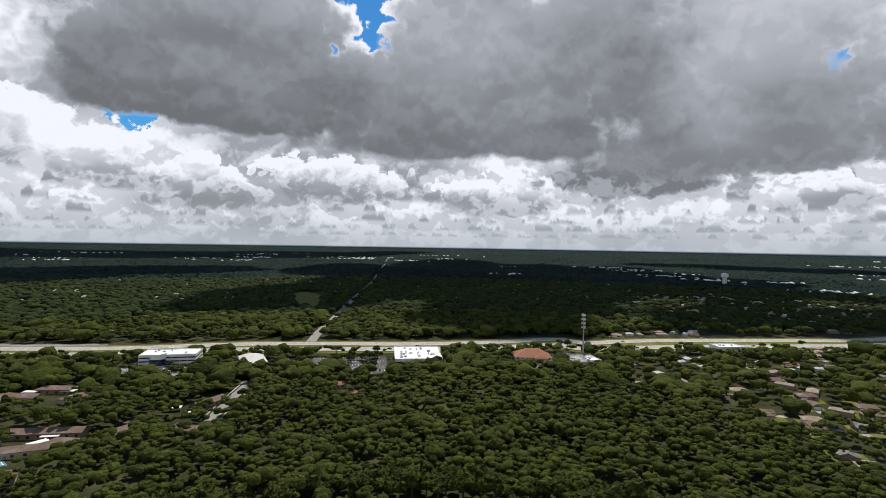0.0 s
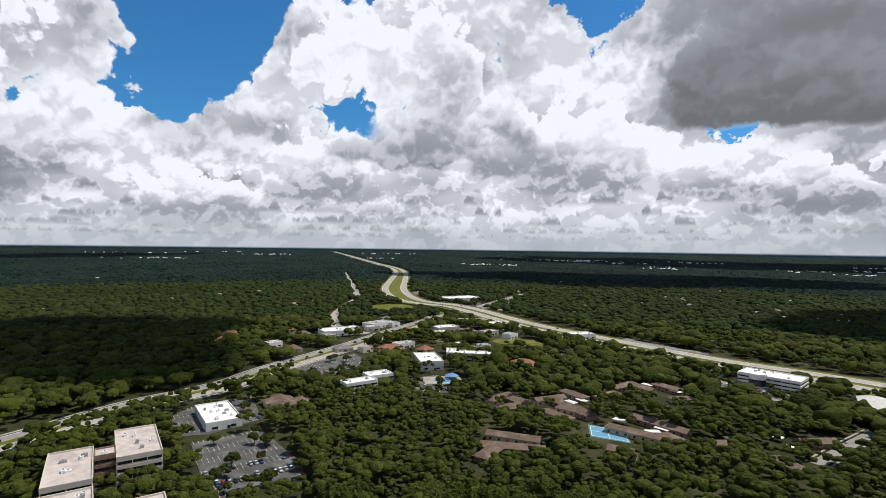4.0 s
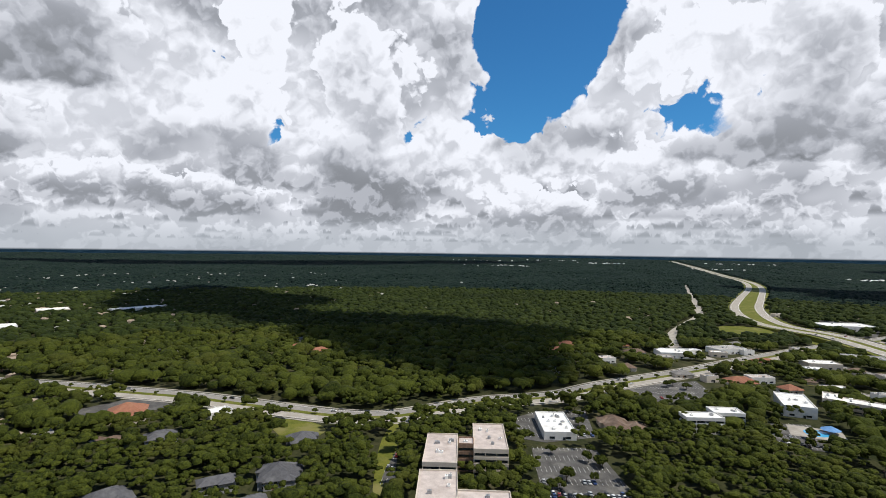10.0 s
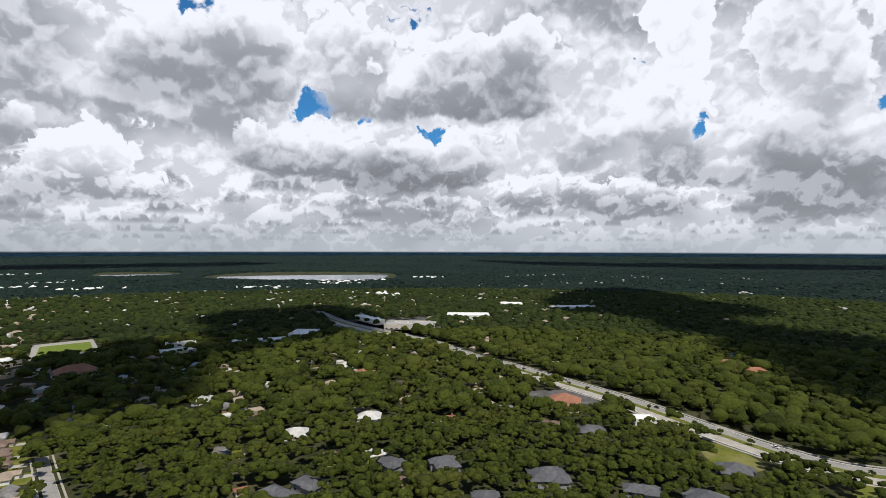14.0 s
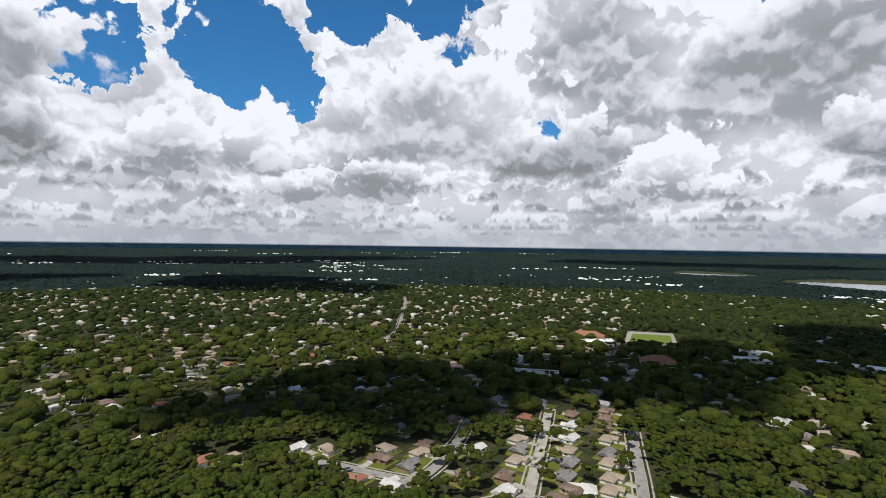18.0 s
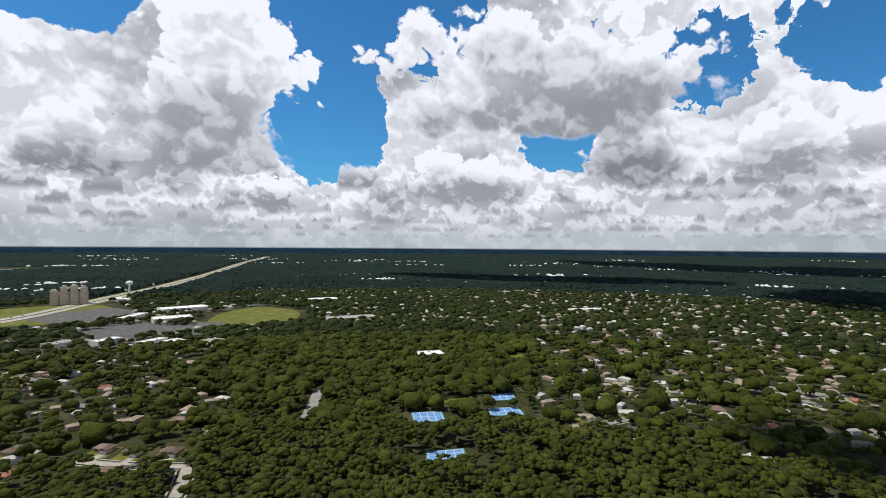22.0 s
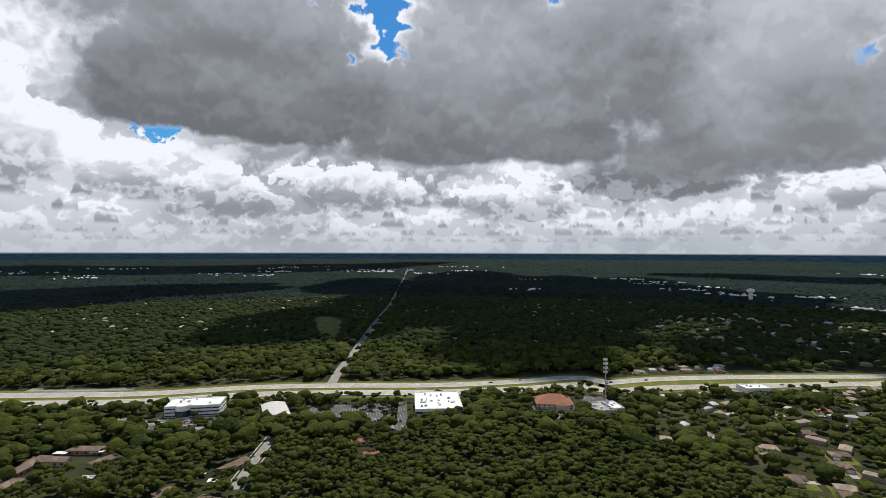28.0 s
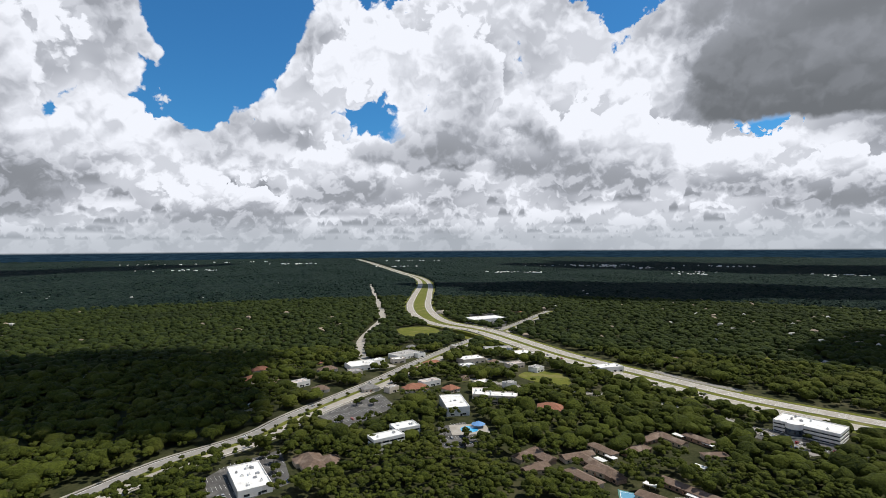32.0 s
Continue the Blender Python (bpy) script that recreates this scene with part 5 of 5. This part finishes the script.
for line, off in ((art, 7), (art, -9)):
    for i in range(2, len(line) - 2, 9):
        if rng.random() < 0.6:
            d = line[i + 1] - line[i]
            q = line[i] + side_of(line)[i] * off
            park(float(q[0]), float(q[1]), 0.28, math.degrees(math.atan2(d[1], d[0])))
for k in CARS:
    for o in list(k.children_recursive) + [k]:
        bpy.data.objects.remove(o)


# far houses and stores that only show as specks between the trees
def specks(name, rows, mat, label, size, height, seed, strips=0):
    g = np.random.default_rng(seed)
    vs, fs, n = [], [], 0
    cube_v = np.array([(a, b, c) for c in (0, 1) for a, b in ((-.5, -.5), (.5, -.5), (.5, .5), (-.5, .5))] + [(-.25, 0, 1.45), (.25, 0, 1.45)])
    cube_f = np.array([(0, 1, 5), (0, 5, 4), (1, 2, 6), (1, 6, 5), (2, 3, 7), (2, 7, 6), (3, 0, 4), (3, 4, 7), (4, 5, 9), (4, 9, 8), (5, 6, 9), (6, 7, 8), (6, 8, 9), (7, 4, 8)])
    for az1, az2, r1, r2, count in rows:
        a, r = np.radians(g.uniform(az1, az2, count)), np.sqrt(g.uniform(r1 * r1, r2 * r2, count))
        if strips:
            a = np.repeat(a[::strips], strips)[:count] + np.radians(g.normal(0, 1.5, count))
            r = np.repeat(r[::strips], strips)[:count] + g.normal(0, 22, count)
        for p, q in zip(a, r):
            if is_open(np.array([-math.sin(p) * q]), np.array([math.cos(p) * q]))[0]:
                continue
            w, d, h, t = g.uniform(*size), g.uniform(*size) * 0.6, g.uniform(*height) * (0.62 if q < 900 else 1.0), g.uniform(0, 3.14)
            c, s = math.cos(t), math.sin(t)
            v = cube_v * (w, d, h)
            v = np.stack([v[:, 0] * c - v[:, 1] * s - math.sin(p) * q, v[:, 0] * s + v[:, 1] * c + math.cos(p) * q, v[:, 2] + float(rise(q))], 1)
            vs.append(v), fs.append(cube_f + n)
            n += len(v)
            yard = q - (9.0 if q < 1100 else 14.0)
            mark_points(np.array([(-math.sin(p) * q, math.cos(p) * q), (-math.sin(p) * yard, math.cos(p) * yard)]), max(8.0, w * 0.55))
    return tagged(new(name, big_mesh(name, np.vstack(vs), np.vstack(fs), mat)), label, "buildings", kind="stuff")


specks("far_houses", [(140, 212, 480, 900, 190), (245, 300, 430, 760, 110), (95, 140, 420, 720, 50), (140, 212, 850, 1700, 540), (245, 300, 750, 1400, 170), (212, 245, 900, 1700, 190), (84, 140, 700, 1700, 190), (0, 84, 850, 1600, 50), (-60, 0, 760, 1700, 90)], ROOFS["tan shingle"], "scattered tan and brown house roofs showing between trees", (9, 16), (4.6, 6.0), 31)
specks("far_pale_houses", [(140, 212, 480, 900, 110), (245, 300, 430, 760, 70), (95, 140, 420, 720, 25), (140, 212, 850, 1700, 330), (245, 300, 750, 1400, 90), (212, 245, 900, 1700, 120), (84, 140, 700, 1700, 120), (0, 84, 1300, 2600, 40), (-60, 0, 760, 1700, 50), (70, 100, 1500, 2700, 90), (140, 300, 1700, 2600, 110)], ROOFS["pale"], "scattered pale house roofs showing between trees", (8, 14), (4.6, 6.0), 32)
specks("far_stores", [(140, 300, 1800, 3300, 300), (-40, 20, 3000, 3900, 320), (150, 290, 3300, 4700, 420), (285, 318, 1900, 2900, 90), (20, 60, 3500, 4600, 90), (100, 140, 1300, 2400, 110), (255, 290, 1500, 2300, 110)], WHITE_ROOF, "far white-roofed stores and sheds in strips", (7, 26), (6.0, 8.0), 33, 14)


# ---- trees ----
LARGE = OFFICE_BLOCKS + WHITE_OFFICE + ZIGZAG + CLINIC + WAREHOUSE + RED_OFFICE + SHOP + SMALL_OFFICE


def inside_rect(x, y, rect):
    """Whether a point lies on a building's footprint or within 5 m of it."""
    u, v, t = x - rect[0], y - rect[1], radians(-rect[4])
    return abs(u * math.cos(t) - v * math.sin(t)) < rect[2] / 2 + 5 and abs(u * math.sin(t) + v * math.cos(t)) < rect[3] / 2 + 5

def blob(seed, subdivisions, keep=-0.55):
    """A lumpy unit clump of leaves without its hidden underside: vertices and triangles."""
    bm = bmesh.new()
    bmesh.ops.create_icosphere(bm, subdivisions=subdivisions, radius=1.0)
    off = Vector((seed * 7.3, seed * 3.1, seed * 1.7))
    for v in bm.verts:
        v.co *= 1 + 0.55 * noise.noise(v.co * 1.5 + off) + (0.30 * noise.noise(v.co * 3.6 + off) if subdivisions > 1 else 0)
    bmesh.ops.delete(bm, geom=[f for f in bm.faces if f.calc_center_median().z < keep], context="FACES")
    bmesh.ops.delete(bm, geom=[v for v in bm.verts if not v.link_faces], context="VERTS")
    bmesh.ops.triangulate(bm, faces=bm.faces)
    bm.verts.index_update()
    v, f = np.array([v.co for v in bm.verts]), np.array([[q.index for q in t.verts] for t in bm.faces])
    bm.free()
    return v, f


def heap(seed, clumps, subdivisions):
    """A crown put together from uneven clumps with gaps between them."""
    r = random.Random(seed)
    vs, fs, n = [], [], 0
    for i in range(clumps):
        v, f = blob(seed * 31 + i, subdivisions, -0.4)
        a, q = r.uniform(0, 6.283), math.sqrt(r.random()) * 0.86
        s = r.uniform(0.28, 0.56) * (1.15 - 0.4 * q)
        vs.append(v * (s, s, s * r.uniform(0.7, 0.95)) + (math.cos(a) * q, math.sin(a) * q, r.uniform(-0.05, 0.30) + 0.42 * (1 - q * q)))
        fs.append(f + n)
        n += len(v)
    return np.vstack(vs), np.vstack(fs)


def scatter(r1, r2, spacing, seed, thin=None):
    """Jittered positions in a ring, leaving out what is not wooded."""
    g = np.random.default_rng(seed)
    k = int(2 * r2 / spacing) + 2
    gx, gy = np.meshgrid(np.arange(k), np.arange(k), indexing="ij")
    x = (gx.ravel() + (gy.ravel() % 2) * 0.5 + g.uniform(-0.42, 0.42, k * k)) * spacing - r2
    y = (gy.ravel() + g.uniform(-0.42, 0.42, k * k)) * spacing - r2
    r = np.hypot(x, y)
    ok = (r > r1) & (r < r2) & (is_open(x, y) == 0) & (g.random(k * k) > 0.06)
    if thin is not None:
        ok &= g.random(k * k) < thin(x, y)
    return x[ok], y[ok], g


def clearing(x, y):
    """Share of ground that stands under trees: lighter among the streets of houses."""
    a, r = np.degrees(np.arctan2(-x, y)) % 360, np.hypot(x, y)
    n = 0.5 + 0.5 * np.sin(x / 61.0 + 1.7 * np.sin(y / 83.0)) * np.cos(y / 47.0 - np.sin(x / 71.0))
    homes = ((a > 140) & (a < 212) & (r > 400)) | ((a > 246) & (a < 300) & (r > 380))
    return np.where(homes, 0.44 + 0.38 * n, 0.93 + 0.06 * n)


def woods(name, x, y, g, shapes, low, high, mat, label, squash=0.85):
    """Many crowns joined into one mesh."""
    pick = g.integers(0, len(shapes), len(x))
    size, turn = g.uniform(low, high, len(x)) * (0.8 + 0.45 * g.random(len(x)) ** 2), g.uniform(0, 6.283, len(x))
    tall = size * g.uniform(0.75, 1.1, len(x)) * squash
    foot = rise(np.hypot(x, y)) + g.uniform(3.2, 6.5, len(x)) + size * 0.25
    vs, fs, n = [], [], 0
    for k, (v, f) in enumerate(shapes):
        i = np.where(pick == k)[0]
        c, s = np.cos(turn[i])[:, None], np.sin(turn[i])[:, None]
        p = np.stack([(v[:, 0] * c - v[:, 1] * s) * size[i, None] + x[i, None], (v[:, 0] * s + v[:, 1] * c) * size[i, None] + y[i, None], v[:, 2] * tall[i, None] + foot[i, None]], -1)
        vs.append(p.reshape(-1, 3))
        fs.append((f[None] + (n + np.arange(len(i)) * len(v))[:, None, None]).reshape(-1, 3))
        n += len(i) * len(v)
    return tagged(new(name, big_mesh(name, np.vstack(vs), np.vstack(fs), mat, True)), label, "trees", kind="stuff")


def crown_mesh(seed):
    """A near tree's crown: an uneven core with some hundreds of small leaf sprays standing off it."""
    v, f = heap(seed, 9, 2)
    r = np.random.default_rng(seed)
    t = v[f[r.integers(0, len(f), 420)]].mean(1)
    n = t - (0, 0, 0.15)
    n /= np.linalg.norm(n, axis=1)[:, None]
    c = t + n * r.uniform(0.0, 0.09, (420, 1))
    a = r.normal(size=(420, 3))
    a /= np.linalg.norm(a, axis=1)[:, None]
    b = np.cross(a, n + 0.3 * r.normal(size=(420, 3)))
    s = r.uniform(0.05, 0.12, (420, 1))
    q = np.stack([c + a * s, c + b * s, c - a * s * 0.9, c - b * s], 1).reshape(-1, 3)
    k = np.arange(420) * 4 + len(v)
    return np.vstack([v, q]), np.vstack([f, np.stack([k, k + 1, k + 2], 1), np.stack([k, k + 2, k + 3], 1)])


CROWNS = []
for s in range(8):
    v, f = crown_mesh(s + 1)
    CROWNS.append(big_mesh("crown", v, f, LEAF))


def trunk_mesh(seed):
    r = random.Random(seed)
    bm = bmesh.new()
    tube(bm, 0.075, 0.05, 0.62, (0, 0, -0.9), 8)
    for i in range(5):
        a, lean = r.uniform(0, 6.283), r.uniform(0.4, 0.9)
        m = Matrix.Translation((0, 0, -0.34)) @ Matrix.Rotation(a, 4, "Z") @ Matrix.Rotation(lean, 4, "Y") @ Matrix.Translation((0, 0, 0.3))
        bmesh.ops.create_cone(bm, cap_ends=True, segments=6, radius1=0.04, radius2=0.012, depth=0.6, matrix=m)
    return mesh_of("trunk", bm, BARK)


TRUNKS = [trunk_mesh(s) for s in range(3)]
# single trees: those nearest to the camera's spot, in the open and at the wood's edge
x, y, g = scatter(225, 420, 7.6, 3, clearing)
order = np.argsort(np.hypot(x, y))
tx, ty = x[order][:175], y[order][:175]
for i in range(len(tx)):
    size = float(g.uniform(5.4, 8.4))
    t = tagged(new("tree", TRUNKS[i % 3]), "broad oak with a dense dark green crown", "tree", "single trees")
    t.location, t.scale, t.rotation_euler.z = (float(tx[i]), float(ty[i]), size * 0.9), (size, size, size * float(g.uniform(0.85, 1.1))), float(g.uniform(0, 6.28))
    crown = new("crown", CROWNS[i % 8])
    crown.parent = t
x, y = x[order][175:], y[order][175:]
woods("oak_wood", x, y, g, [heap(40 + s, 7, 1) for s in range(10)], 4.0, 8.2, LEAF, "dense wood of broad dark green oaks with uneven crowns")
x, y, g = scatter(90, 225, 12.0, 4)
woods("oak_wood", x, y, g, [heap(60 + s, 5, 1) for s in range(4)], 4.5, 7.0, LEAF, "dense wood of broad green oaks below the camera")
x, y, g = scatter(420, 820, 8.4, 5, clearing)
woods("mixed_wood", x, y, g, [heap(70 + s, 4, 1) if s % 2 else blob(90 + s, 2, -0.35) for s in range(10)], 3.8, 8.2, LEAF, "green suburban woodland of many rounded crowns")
x, y, g = scatter(820, 1650, 12.0, 6, clearing)
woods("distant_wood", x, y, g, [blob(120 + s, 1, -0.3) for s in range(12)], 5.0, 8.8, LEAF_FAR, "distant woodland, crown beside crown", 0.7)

# trees in the parking lots and along the planted median
rng = random.Random(77)


def single_tree(x, y, size, label, group):
    t = tagged(new("tree", TRUNKS[rng.randrange(3)]), label, "tree", group)
    t.location, t.scale, t.rotation_euler.z = (x, y, size * 0.9), (size, size, size * rng.uniform(0.85, 1.1)), rng.uniform(0, 6.28)
    crown = new("crown", CROWNS[rng.randrange(8)])
    crown.parent = t


for lot, turn, count, size in ((LOT_OFFICE, 55, 16, 3.4), (LOT_WHITE, 58, 9, 3.4), (LOT_TREES, -30, 20, 4.2), (LOT_W3, -25, 6, 3.0), (LOT_RED, -40, 3, 3.0), (LOT_BANK, 60, 5, 3.4), (LOT_MID, 40, 6, 3.6)):
    lo, hi = np.min(lot, axis=0), np.max(lot, axis=0)
    spots_left = count
    for _ in range(count * 6):
        x, y = rng.uniform(lo[0], hi[0]), rng.uniform(lo[1], hi[1])
        if spots_left and inside(lot, np.array([x]), np.array([y]))[0] and not any(inside_rect(x, y, b) for b in LARGE):
            single_tree(x, y, size * rng.uniform(0.8, 1.25), "round-headed tree in a parking lot island", "parking lot trees")
            spots_left -= 1
for i in range(0, len(art), 2):
    if 330 < math.hypot(*art[i]) < 720:
        single_tree(float(art[i][0]), float(art[i][1]), rng.uniform(1.8, 2.6), "small dark tree on the main road's median", "median trees")
for i in range(0, len(hw_line), 3):
    if 420 < math.hypot(*hw_line[i]) < 640 and hw_line[i][0] > 60:
        q = hw_line[i] + normals[i] * (hw_gap[i] + half + 15)
        single_tree(float(q[0]), float(q[1]), rng.uniform(4.0, 5.5), "dark round oak beside the highway", "highway trees")

# far woods: an unbroken, bumpy canopy, with distance haze tinted into its colour
fr, ft, ff = polar(1600.0 * np.exp(np.linspace(0, math.log(4960 / 1600), 150)), 2100)
g = np.random.default_rng(9)
fx, fy = np.cos(ft) * fr, np.sin(ft) * fr
lump = g.random(fr.shape) * 9 * (0.5 + 0.5 * np.sin(fx / 130 + 2 * np.sin(fy / 210)) * np.cos(fy / 170)) + g.random(fr.shape) * 4 + 4
lump = np.where(is_open(fx, fy) > 0, -2.5, lump)
lump[0] = -2
fv = np.stack([fx + g.uniform(-6, 6, fr.shape), fy + g.uniform(-6, 6, fr.shape), lump + rise(fr)], -1).reshape(-1, 3)
tagged(new("far_woods", big_mesh("far_woods", fv, ff, LEAF_HAZE_BLUE)), "unbroken dark woods reaching to the horizon, tinted with the blue of haze", "woods", kind="stuff")
